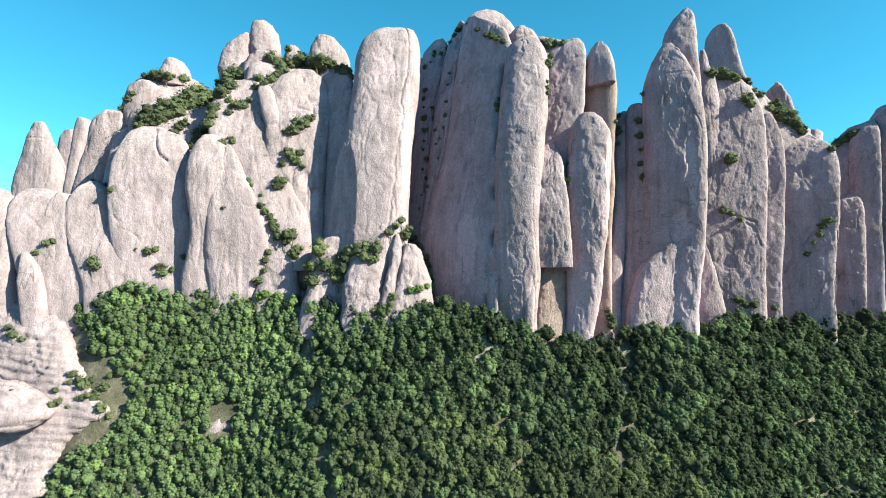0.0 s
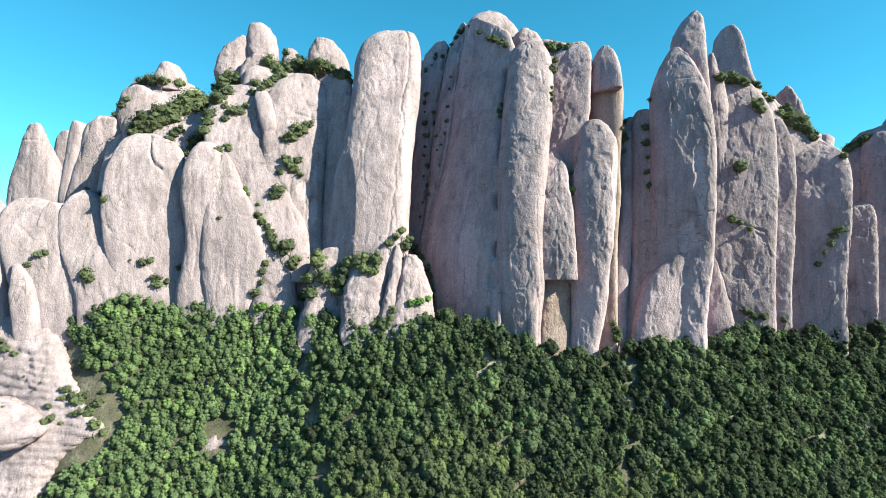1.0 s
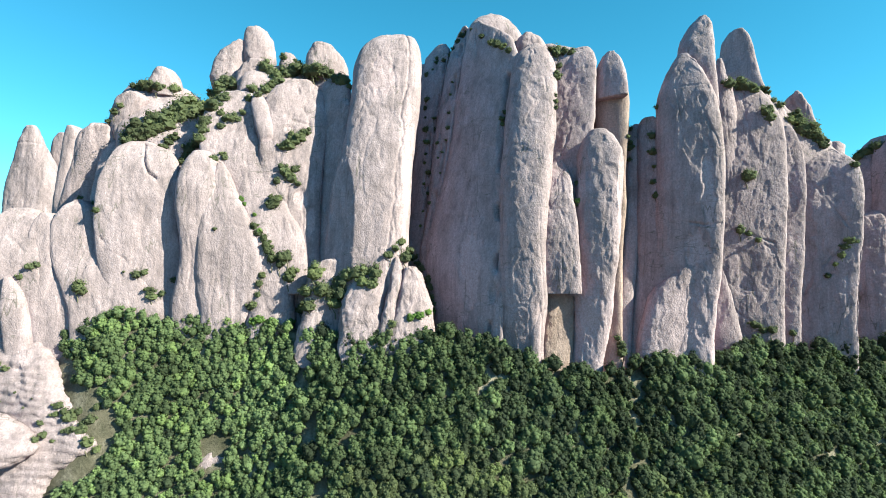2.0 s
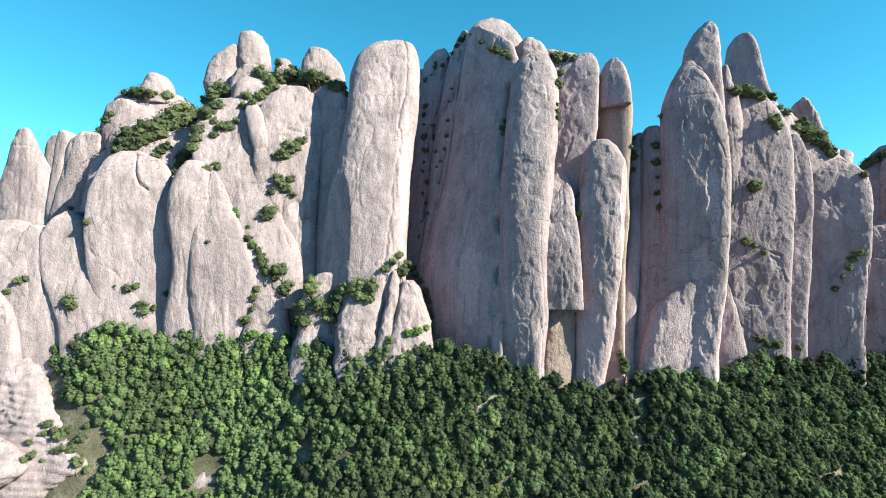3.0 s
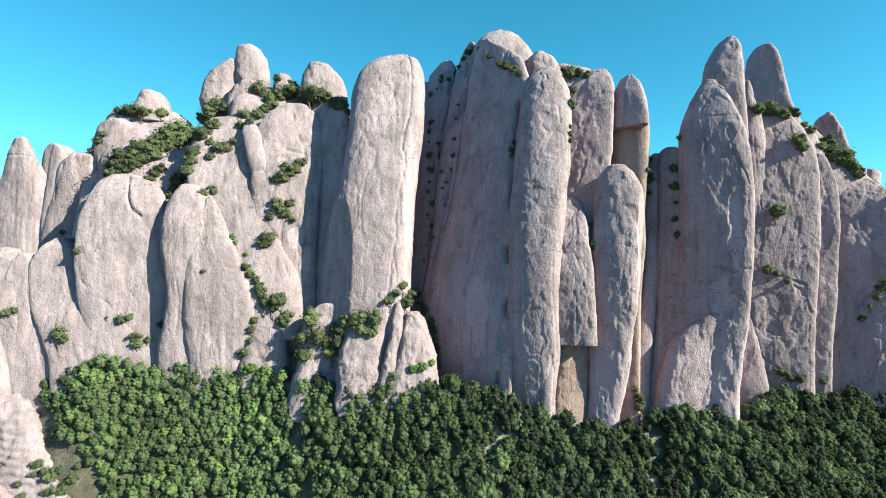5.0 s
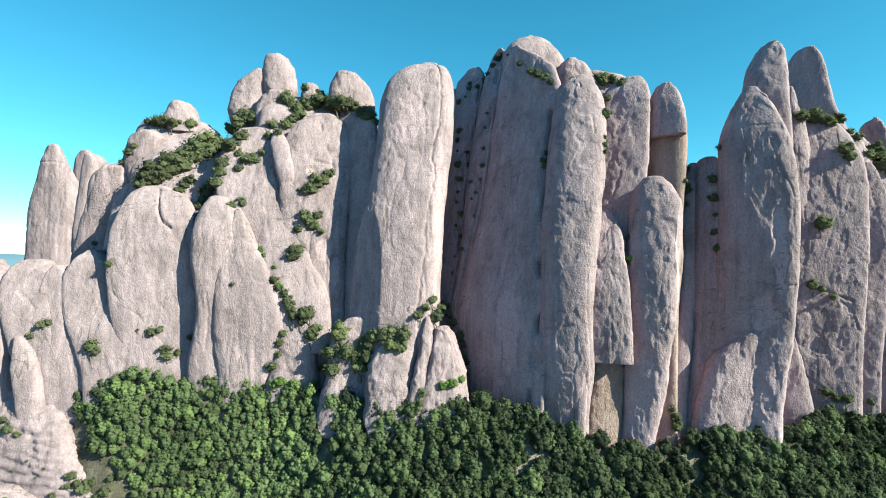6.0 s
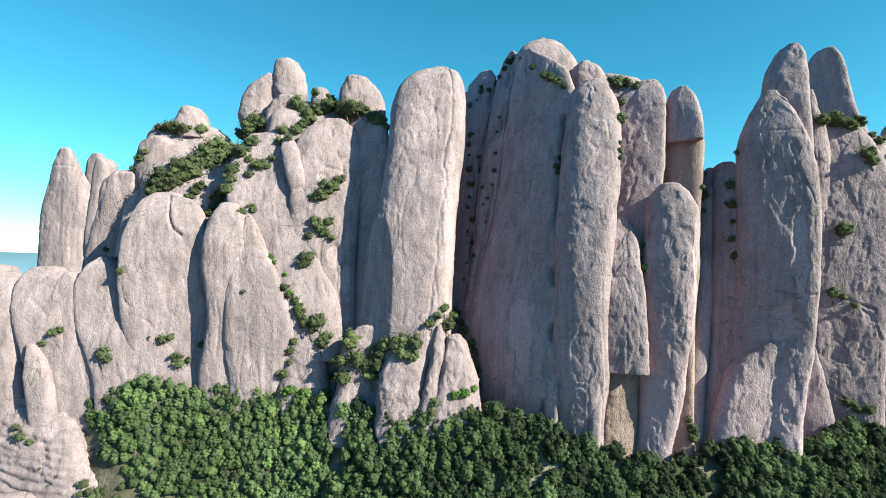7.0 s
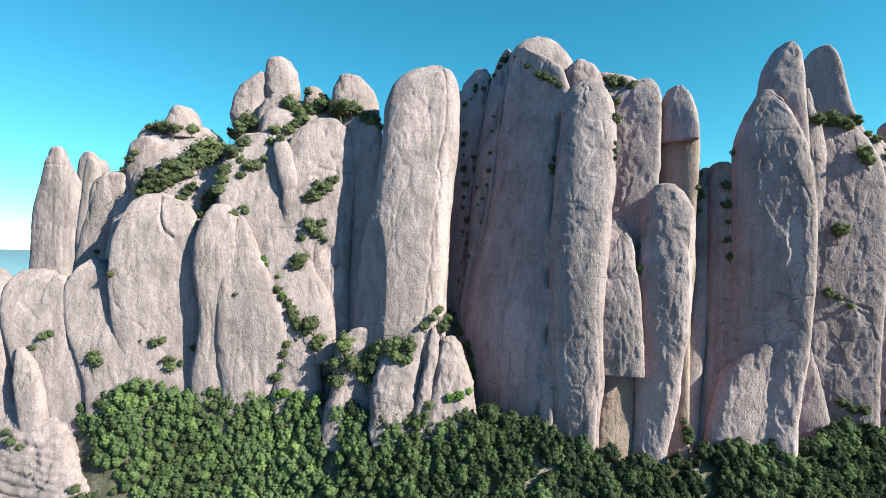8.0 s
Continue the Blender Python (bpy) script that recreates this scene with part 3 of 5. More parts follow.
upper = rock("rock_wall", "pale upper rock face streaked with grooves", "rock face",
     [(87.8, -81.8, 275.4, 15.5, 5), (99.4, -83.6, 275.2, 16.0, 5), (111.1, -86.5, 275.0, 17.0, 5), (123.2, -91.7, 276.8, 17.8, 5), (135.6, -98.7, 278.8, 17.3, 5), (148.2, -104.6, 281.0, 18.0, 5), (161.5, -108.7, 284.4, 17.7, 5), (171.9, -111.1, 287.7, 16.7, 5), (182.8, -113.0, 291.5, 14.8, 5), (190.3, -113.8, 294.2, 12.2, 5), (196.5, -114.4, 298.3, 8.9, 5)], rough=1.1, power=4.5, yaw=10, grooves=[(1.1, 0.5, [(-119.9, 187.7), (-118.0, 174.9), (-113.3, 161.0), (-108.7, 147.8), (-104.8, 138.4)]), (0.9, 0.5, [(-100.0, 174.9), (-95.7, 166.1), (-91.0, 157.6), (-88.6, 144.7)]), (0.6, 0.4, [(-108.5, 185.9), (-103.5, 164.4), (-99.1, 141.5), (-92.0, 119.9)]), (0.8, 0.5, [(-83.9, 129.1), (-77.6, 123.0), (-73.5, 113.9)])])
rock("nose", "hanging rounded rock nose with a pinkish broken underside", "rock nose",
     [(163.2, -93.4, 284.0, 2.2, 2.0), (165.9, -93.2, 283.2, 3.6, 2.2), (173.2, -94.5, 283.9, 4.8, 2.9), (187.3, -98.9, 287.7, 4.5, 2.7), (195.9, -102.2, 293.0, 1.7, 2.0)], power=2.4, yaw=5, dents=[(-92.2, 166.1, 3.9, 3.9, 0.5)], of=upper)
rock("rock_wall", "broken pale rock face with a bushy gully", "rock face",
     [(87.9, -73.6, 278.3, 12.1, 5), (99.7, -75.4, 279.4, 12.3, 5), (117.9, -77.6, 281.2, 13.1, 5), (142.9, -79.6, 284.6, 15.1, 5), (159.2, -80.4, 287.6, 16.2, 5), (176.5, -80.0, 291.9, 17.7, 5), (191.2, -81.4, 296.7, 16.0, 5), (199.8, -81.0, 299.9, 12.3, 5), (204.8, -80.2, 302.4, 6.0, 5)], rough=1.7, power=4.5, yaw=13, grooves=[(1.6, 0.7, [(-80.6, 198.2), (-77.9, 188.7), (-73.4, 181.3), (-71.5, 174.2)]), (1.3, 0.6, [(-89.3, 177.7), (-83.4, 180.2), (-73.6, 177.7)]), (1.2, 0.6, [(-86.0, 158.8), (-83.5, 165.6), (-76.2, 170.7)]), (1, 0.5, [(-80.2, 142.6), (-80.9, 130.0), (-76.5, 120.7), (-74.1, 114.6)]), (0.8, 0.4, [(-72.6, 142.6), (-72.5, 123.8), (-69.9, 105.6)])], dents=[(-82.5, 174.2, 2.9, 2.3, 0.8), (-73.9, 135.8, 3.3, 5.6, 0.8), (-69.1, 125.9, 2.2, 6.9, 0.8), (-84.5, 117.5, 3.9, 8.3, 0)])
dome = rock("rock_dome", "round grey rock dome in the shade of the big pillar", "rock dome",
     [(87.3, -60.2, 277.8, 9.5, 3.8), (126.2, -59.3, 284.4, 11.0, 4.4), (152.8, -60.3, 290.8, 12.1, 4.8), (177.8, -62.1, 297.2, 13.1, 5.2), (189.5, -63.5, 300.0, 12.7, 5.0), (196.3, -64.4, 304.3, 10.9, 4.3)], power=2.5, yaw=-28, grooves=[(0.9, 0.6, [(-74.1, 183.1), (-66.2, 176.7), (-57.6, 179.9), (-51.6, 187.9)]), (0.6, 0.5, [(-65.1, 161.2), (-61.3, 126.0)])])
rock("head", "rounded grey head of the shaded dome", "",
     [(182.8, -63.8, 302.3, 11.0, 4.3), (189.7, -64.3, 302.0, 13.0, 5.0), (199.5, -65.3, 303.9, 12.6, 4.9), (208.9, -66.1, 308.6, 9.2, 3.6), (213.0, -66.2, 311.0, 4.4, 2.0)], power=2.6, yaw=-26, of=dome)
rock("rock_summit", "knobbed pale summit boulder split from its shoulder", "boulder",
     [(220.1, -110.2, 318.3, 7.1, 7), (225.6, -109.7, 318.7, 8.4, 7), (233.0, -110.2, 319.1, 8.2, 7), (237.8, -111.0, 319.4, 7.1, 7), (241.1, -111.9, 319.6, 5.5, 7)], power=2.5, yaw=15)
rock("rock_summit", "sloping pale summit shoulder of bare rock", "boulder",
     [(200.9, -128.1, 314.3, 8.6, 7), (211.9, -127.3, 315.6, 9.1, 7), (219.3, -126.0, 316.6, 9.3, 7), (226.9, -124.3, 317.5, 7.9, 7), (231.8, -121.5, 318.2, 4.7, 7), (234.1, -120.0, 318.5, 2.1, 7)], rough=1.2, power=2.5, yaw=12)
rock("boulder", "cracked pale boulder below the summit knob", "boulder",
     [(193.9, -110.6, 309.0, 10.0, 6), (202.9, -110.9, 310.1, 9.4, 6), (210.2, -110.9, 311.0, 8.7, 6), (215.8, -109.9, 311.8, 8.1, 6), (219.8, -108.7, 312.3, 5.8, 6)], rough=1.4, power=2.5, yaw=16)
rock("boulder", "large smooth rounded pale boulder on the ridge", "boulder",
     [(207.4, -68.8, 314.6, 12.1, 9), (218.1, -69.5, 315.2, 11.8, 9), (224.5, -70.4, 315.5, 9.9, 9), (227.4, -70.8, 315.6, 7.9, 9), (229.2, -71.2, 315.7, 5.9, 9)], power=2.5, yaw=15)
rock("boulder", "small pale boulder tucked between ridge bushes", "boulder",
     [(214.2, -90.9, 313.7, 6.7, 6), (220.0, -91.2, 314.2, 5.8, 6), (223.3, -91.3, 314.5, 4.2, 6), (225.1, -91.4, 314.6, 2.9, 6)], power=2.5, yaw=15)
rock("rock_ledge", "sloping rock ledge under the ridge scrub", "rock ledge",
     [(140.0, -85.0, 309.7, 29.9, 9.7), (178.0, -86.1, 311.7, 30.2, 9.7), (206.1, -86.5, 315.3, 28.9, 9.3), (215.7, -88.3, 321.2, 25.6, 8.2)], power=3.4, yaw=20, cell=1.0)
# its last dent has no depth and only pales a strip near the +x edge
great = rock("rock_pillar", "great blunt-topped sunlit conglomerate pillar with a scarred face", "rock pillar",
     [(63.5, -41.3, 274.7, 19.9, 11.7), (87.8, -39.8, 273.8, 20.2, 11.8), (101.3, -39.4, 274.1, 20.8, 12.1), (117.5, -38.5, 274.9, 20.4, 11.9), (131.2, -37.6, 275.7, 20.1, 11.7), (145.2, -36.4, 277.4, 19.6, 11.4), (159.5, -34.7, 279.9, 18.7, 10.9), (174.2, -33.1, 282.6, 18.3, 10.6), (189.7, -31.7, 286.6, 18.3, 10.6), (205.6, -31.3, 290.5, 18.2, 10.5), (218.0, -30.4, 293.6, 16.5, 9.6), (223.2, -29.2, 295.1, 14.0, 8.1), (227.8, -27.8, 297.9, 10.0, 5.9), (232.2, -26.8, 303.7, 4.6, 2.7)], cracks=[(0.62, 0.7, 0.5)], power=3.0, yaw=-1, cuts=[(-43.6, 264.0, 130.4, -33, 4, 68.1, 157.7), (-16.3, 269.0, 157.7, 48, 6, 68.2, 215.4)], dents=[(-32.9, 199.1, 7.8, 14.4, 0.35), (-19.3, 149.4, 2.6, 39.7, 0.0)], grooves=[(1.0, 0.5, [(-22.6, 154.9), (-23.0, 138.5), (-24.7, 130.5), (-25.1, 122.6), (-24.0, 118.6), (-25.4, 109.5), (-24.8, 101.8)]), (0.5, 0.5, [(-37.2, 211.4), (-27.3, 212.3)])], rough=0.95, cell=0.6)
rock("foot", "pinkish broken rock foot of the great pillar", "rock buttress",
     [(52.2, -39.9, 259.7, 13.7, 7), (71.0, -39.4, 261.5, 10.1, 7), (78.6, -39.4, 262.3, 10.0, 7), (83.3, -38.6, 263.4, 10.2, 7), (88.8, -37.0, 265.1, 10.0, 7), (94.5, -35.0, 266.9, 9.0, 7), (99.4, -32.2, 268.4, 6.9, 7), (104.6, -31.0, 269.7, 5.8, 7), (109.9, -30.0, 270.5, 4.4, 7)], rough=2.4, chips=5, power=2.7, yaw=8, grooves=[(1.3, 0.4, [(-42.8, 81.0), (-38.1, 80.2), (-35.0, 77.5), (-31.7, 75.9)]), (0.8, 0.4, [(-40.0, 90.2), (-33.6, 94.4), (-26.4, 97.0)]), (0.6, 0.4, [(-30.8, 81.9), (-27.9, 93.0)])], of=great)
rock("boulder", "cracked grey boulder block at the pillar foot", "boulder",
     [(54.7, -15.3, 261.5, 13.4, 7), (70.9, -16.0, 263.1, 10.8, 7), (77.7, -15.3, 264.0, 9.5, 7), (83.3, -14.5, 265.1, 8.7, 7), (88.0, -15.0, 266.0, 7.2, 7), (92.6, -15.6, 267.4, 6.0, 7), (96.6, -15.7, 268.6, 5.1, 7), (100.6, -16.6, 269.0, 3.1, 7)], rough=2.4, power=3, yaw=10, chips=5)
rock("boulder", "thin upright flake between two foot boulders", "boulder",
     [(54.9, -27.4, 257.6, 5.9, 4), (73.7, -26.6, 259.8, 4.2, 4), (84.6, -25.5, 261.3, 3.0, 4), (92.5, -23.6, 262.9, 2.6, 4), (97.0, -23.3, 264.5, 2.7, 4), (103.1, -23.3, 266.7, 2.0, 4), (105.7, -23.2, 267.0, 1.0, 4)], rough=2.0, power=2.8, yaw=10, chips=3)
rock("boulder", "low rounded grey boulder above the woods", "boulder",
     [(54.4, -61.8, 263.6, 11.5, 6), (66.4, -61.8, 265.1, 9.5, 6), (73.0, -61.8, 266.7, 8.2, 6), (78.0, -61.7, 268.5, 6.3, 6), (80.8, -61.5, 269.5, 3.6, 6)], power=2.5, yaw=10, chips=4, rough=1.8)
rock("rock_buttress", "pale rock step beside a bushy gully", "rock buttress",
     [(55.8, -87.1, 271.9, 13.2, 6.9), (79.6, -85.9, 273.0, 10.2, 5.3), (93.0, -84.9, 273.2, 7.7, 4.0), (100.6, -85.1, 272.3, 4.3, 2.3)], rough=1.4, power=2.9, chips=6, yaw=10)
rock("rock_buttress", "grey ledge of rock between the gully bushes", "rock buttress",
     [(56.9, -61.2, 267.2, 12.6, 5.2), (77.6, -57.5, 268.6, 11.7, 4.8), (96.0, -56.3, 269.8, 10.9, 4.5), (104.1, -54.7, 268.3, 5.6, 2.3)], rough=1.6, power=2.9, chips=6, yaw=10)
# the paleness of its dent stands in for a sunlit patch on the face
tower = rock("rock_tower", "massive flat-faced tower in blue-grey shade", "rock tower",
     [(53.4, 11.1, 274.5, 15.5, 6), (70.5, 10.8, 274.9, 16.4, 6), (84.9, 10.1, 275.4, 17.7, 6), (99.5, 9.2, 276.7, 19.3, 6), (111.4, 10.0, 278.2, 19.3, 6), (126.7, 12.1, 280.6, 18.3, 6), (142.5, 14.7, 283.4, 16.8, 6), (158.8, 17.1, 286.6, 15.9, 6), (175.6, 19.0, 289.9, 15.5, 6), (193.5, 20.8, 294.8, 15.6, 6), (212.3, 23.2, 300.1, 15.1, 6), (223.5, 23.2, 303.8, 13.3, 6), (233.7, 21.0, 309.3, 9.3, 6), (239.8, 18.1, 312.9, 5.0, 6), (243.4, 17.6, 315.0, 2.3, 6)], power=4.5, rough=0.7, yaw=-38, grooves=[(5.0, 1.5, [(18.2, 54.6), (20.2, 68.2), (21.9, 81.9), (23.5, 95.8), (24.6, 109.9), (25.5, 124.5), (26.1, 139.5), (27.4, 155.0), (29.3, 171.0), (31.1, 187.9), (32.9, 202.0)]), (0.9, 0.3, [(4.9, 180.2), (34.5, 181.2)]), (0.8, 0.3, [(-4.4, 146.8), (13.7, 145.2), (31.9, 147.2)]), (0.7, 0.3, [(1.7, 163.2), (32.3, 161.5)]), (0.6, 0.3, [(5.0, 196.3), (30.3, 192.7)]), (1.2, 0.4, [(17.1, 237.4), (16.8, 215.2)]), (0.7, 0.3, [(-2.8, 127.9), (19.4, 125.8)]), (0.6, 0.3, [(4.5, 108.2), (25.0, 110.0)])], dents=[(12.1, 102.3, 5.5, 23, 0.5)], cell=0.55)
rock("rib", "upright shaded rib beside a dark groove", "rock rib",
     [(51.6, -9.5, 291.5, 4.4, 5), (100.8, -11.5, 293.8, 3.3, 5), (129.8, -7.6, 298.1, 3.0, 5), (146.6, -4.8, 301.1, 4.0, 5), (164.0, -2.4, 304.6, 4.8, 5), (182.1, -0.2, 308.7, 5.1, 5), (201.2, 2.2, 313.9, 5.1, 5), (221.6, 5.4, 320.2, 5.2, 5), (235.9, 8.3, 327.5, 5.1, 5), (246.8, 11.0, 333.0, 4.1, 5), (249.8, 11.3, 333.0, 1.8, 5)], power=2.5, yaw=-38, of=tower, cell=0.55, grooves=[(3.6, 1.3, [(11.1, 247.1), (6.1, 220.8), (3.2, 200.6), (1.2, 181.5), (-1.1, 163.5), (-4.3, 146.3), (-8.4, 129.5), (-11.4, 113.3)]), (2, 0.9, [(5.5, 234.9), (1.2, 208.4), (-1.5, 185.3), (-3.7, 163.5), (-5.9, 146.3)])])
rock("rib", "narrow shaded rock rib of the central tower", "rock rib",
     [(50.4, -18.7, 303.5, 5.9, 5), (101.6, -19.3, 306.0, 5.9, 5), (121.6, -17.2, 308.6, 5.9, 5), (138.8, -14.4, 311.7, 5.6, 5), (167.5, -12.2, 317.3, 6.2, 5), (186.5, -10.6, 321.9, 6.7, 5), (206.5, -8.7, 327.3, 7.2, 5), (223.5, -7.0, 332.8, 7.9, 5), (235.9, -5.3, 339.6, 7.7, 5), (241.3, -3.6, 342.8, 4.2, 5)], power=2.5, yaw=-38, of=tower, cell=0.55, grooves=[(3.6, 1.3, [(0.6, 235.0), (-3.0, 214.1), (-5.4, 193.8), (-7.0, 178.2), (-8.9, 156.2), (-11.4, 135.1)]), (2.2, 0.9, [(-6.0, 232.4), (-8.0, 209.9), (-9.5, 186.0), (-11.0, 163.4), (-12.8, 142.0)])])
rock("summit_dome", "smooth pale summit dome crowning the central tower", "rock dome",
     [(229.0, 29.9, 325.0, 18.8, 16.0), (240.2, 28.5, 325.3, 16.7, 14.3), (247.6, 26.9, 325.0, 12.8, 11.0), (252.0, 26.8, 323.3, 7.2, 6.3), (253.2, 27.0, 321.0, 2.3, 2.0)], rough=0.6, power=2.5, yaw=-4, of=tower)
rock("boulder", "small pale summit boulder behind the pillar top", "boulder",
     [(219.3, 51.5, 311.7, 12.4, 9.7), (228.0, 48.6, 310.6, 9.0, 7.0), (232.9, 47.6, 309.4, 6.2, 4.9), (234.6, 46.9, 307.0, 2.2, 2.0)], power=2.5, yaw=-4)
rock("rock_ledge", "scrub-covered saddle between two pillar tops", "rock ledge",
     [(182.7, 66.2, 304.3, 12.8, 6.3), (212.1, 67.4, 308.8, 11.5, 5.7), (225.5, 64.0, 310.7, 10.8, 5.3), (228.4, 58.1, 308.0, 3.8, 2.0)], power=3.0, yaw=-4, cell=1.0)
pillar = rock("rock_pillar", "tall round-topped conglomerate pillar with a sunlit edge", "rock pillar",
     [(37.4, 32.5, 272.7, 14.3, 12.2), (54.1, 33.0, 270.8, 13.2, 11.2), (68.1, 34.1, 267.6, 12.3, 10.5), (81.9, 35.2, 264.5, 12.0, 10.2), (95.5, 35.5, 262.0, 10.9, 9.3), (109.2, 35.7, 260.8, 10.4, 8.8), (123.2, 36.5, 261.5, 10.4, 8.9), (137.5, 37.8, 263.5, 11.1, 9.4), (152.3, 39.3, 266.0, 11.4, 9.7), (168.0, 41.5, 269.9, 11.6, 9.8), (184.5, 43.4, 274.5, 11.7, 9.9), (199.3, 45.2, 280.5, 11.2, 9.5), (207.9, 45.5, 283.3, 9.4, 8.0), (214.4, 45.3, 285.4, 6.8, 5.8), (217.8, 45.8, 286.1, 3.8, 3.2)], rough=1.1, power=2.8, yaw=-16, grooves=[(0.7, 0.5, [(39.7, 214.6), (45.2, 213.7), (47.5, 203.0), (49.3, 186.8)]), (0.25, 0.5, [(30.8, 155.6), (39.5, 147.7), (48.3, 146.4)]), (0.7, 0.4, [(38.9, 89.9), (38.0, 77.2), (39.7, 64.2)])], dents=[(42.5, 69.5, 2.5, 15.2, 0.4)], cuts=[(49.9, 257.0, 155.6, 55, 0, 79.8, 203.0)], cell=0.5)
rock("flake", "narrow pale flake at the pillar foot", "rock slab",
     [(51.6, 41.2, 259.0, 2.0, 2.0), (67.0, 41.4, 257.4, 2.4, 2.4), (77.1, 41.7, 256.8, 2.7, 2.8), (88.0, 43.6, 258.0, 1.1, 2.0)], power=3.0, yaw=-4, of=pillar)
rock("rock_wall", "shaded rock face between two round pillars", "rock face",
     [(87.6, 55.1, 268.0, 14.0, 5), (130.6, 56.7, 268.5, 13.4, 5), (146.0, 58.6, 272.0, 12.2, 5), (158.7, 60.3, 274.9, 11.2, 5), (172.1, 62.4, 278.9, 10.9, 5), (189.6, 65.3, 284.2, 11.0, 5), (204.3, 67.4, 288.9, 10.5, 5), (213.5, 69.5, 291.8, 8.9, 5), (218.4, 71.8, 295.3, 6.1, 5)], rough=1.2, power=5.5, yaw=-27, grooves=[(0.8, 0.5, [(60.1, 190.7), (62.6, 169.5), (54.6, 149.5)])], cell=0.55)
rock("rock_wall", "dark recessed rock face behind the pillars", "rock face",
     [(126.6, 62.3, 284.9, 9.7, 4.9), (177.2, 64.0, 294.0, 8.0, 4.0), (214.1, 66.5, 301.0, 6.0, 3.0)], power=3.0, yaw=-4)
recess = rock("rock_wall", "smooth brownish recessed face under a summit block", "rock face",
     [(42.4, 78.8, 271.8, 5.7, 6), (111.3, 83.0, 277.1, 4.3, 6), (141.9, 85.9, 280.8, 4.3, 6), (157.7, 85.5, 282.7, 5.9, 6), (173.9, 86.0, 284.9, 7.2, 6), (187.1, 86.6, 286.4, 7.4, 6), (194.4, 86.8, 287.3, 7.0, 6)], rough=0.7, power=3.4, yaw=-30, stain=0.5)
rock("block", "overhanging square summit block split by a joint", "rock block",
     [(188.2, 84.8, 280.4, 6.9, 6), (190.5, 84.8, 280.7, 7.3, 6), (197.8, 85.1, 281.7, 6.6, 6), (205.0, 85.4, 283.8, 5.8, 6), (210.3, 86.0, 285.7, 4.1, 6), (214.2, 86.2, 287.1, 2.0, 6)], power=3.6, yaw=-32, of=recess)
rock("rock_slab", "hanging rock slab with a flat undercut base", "rock slab",
     [(89.0, 52.1, 258.0, 9.9, 3.6), (91.1, 52.0, 257.8, 10.0, 3.6), (109.2, 51.6, 256.9, 9.6, 3.6), (123.1, 51.9, 257.7, 8.7, 3.6), (131.7, 52.0, 258.7, 7.5, 3.6), (140.9, 52.7, 262.1, 6.4, 3.6), (148.2, 53.5, 265.7, 5.0, 3.6), (152.7, 54.2, 268.3, 2.2, 3.6)], power=4, yaw=-18, grooves=[(0.6, 0.5, [(50.7, 135.0), (54.1, 124.8), (55.8, 112.3)])], rough=1.4, cell=0.45)
rock("rock_buttress", "orange-stained undercut rock below the hanging slab", "rock buttress",
     [(47.3, 52.2, 266.4, 8.7, 4.4), (65.6, 53.5, 265.2, 8.3, 4.2), (78.5, 54.4, 265.0, 7.9, 4.0), (95.3, 55.0, 266.1, 8.2, 4.1)], stain=1.0, rough=1.7, power=3.0, yaw=6)
rock("rock_pillar", "round-headed conglomerate pillar with a pale streaked base", "rock pillar",
     [(37.6, 66.5, 267.0, 7.1, 6.0), (57.0, 67.2, 265.6, 6.9, 5.9), (68.1, 68.7, 265.1, 7.7, 6.6), (81.9, 69.4, 262.6, 8.5, 7.2), (95.5, 69.8, 260.6, 9.1, 7.7), (109.1, 70.1, 259.2, 9.7, 8.3), (122.7, 70.7, 258.5, 10.0, 8.5), (136.5, 71.6, 258.7, 10.3, 8.7), (148.1, 72.7, 260.1, 10.1, 8.6), (156.4, 73.1, 260.9, 9.1, 7.7), (162.6, 72.8, 261.2, 6.7, 5.7), (165.9, 72.6, 260.9, 4.0, 3.4)], rough=1.1, power=2.8, yaw=-17, wash=True, grooves=[(0.6, 0.5, [(65.6, 154.9), (65.6, 134.5), (63.1, 112.3)]), (0.3, 0.4, [(61.0, 100.0), (68.3, 103.7), (76.7, 101.3)])], dents=[(66.8, 82.3, 6.1, 15.1, 0.4), (77.8, 122.2, 2.5, 22.2, 0.2)], cuts=[(78.9, 250.0, 134.5, 55, 0, 79.8, 160.4)], cell=0.5)
rock("rock_pillar", "thin dark pillar deep in the shaded gap", "rock pillar",
     [(39.9, 84.4, 274.7, 4.6, 4.7), (88.0, 89.5, 276.0, 4.0, 4.0), (132.3, 96.4, 284.5, 4.4, 4.5), (174.8, 101.1, 291.1, 4.1, 4.1), (178.0, 102.5, 293.2, 2.1, 2.2)], power=2.8, yaw=-4)
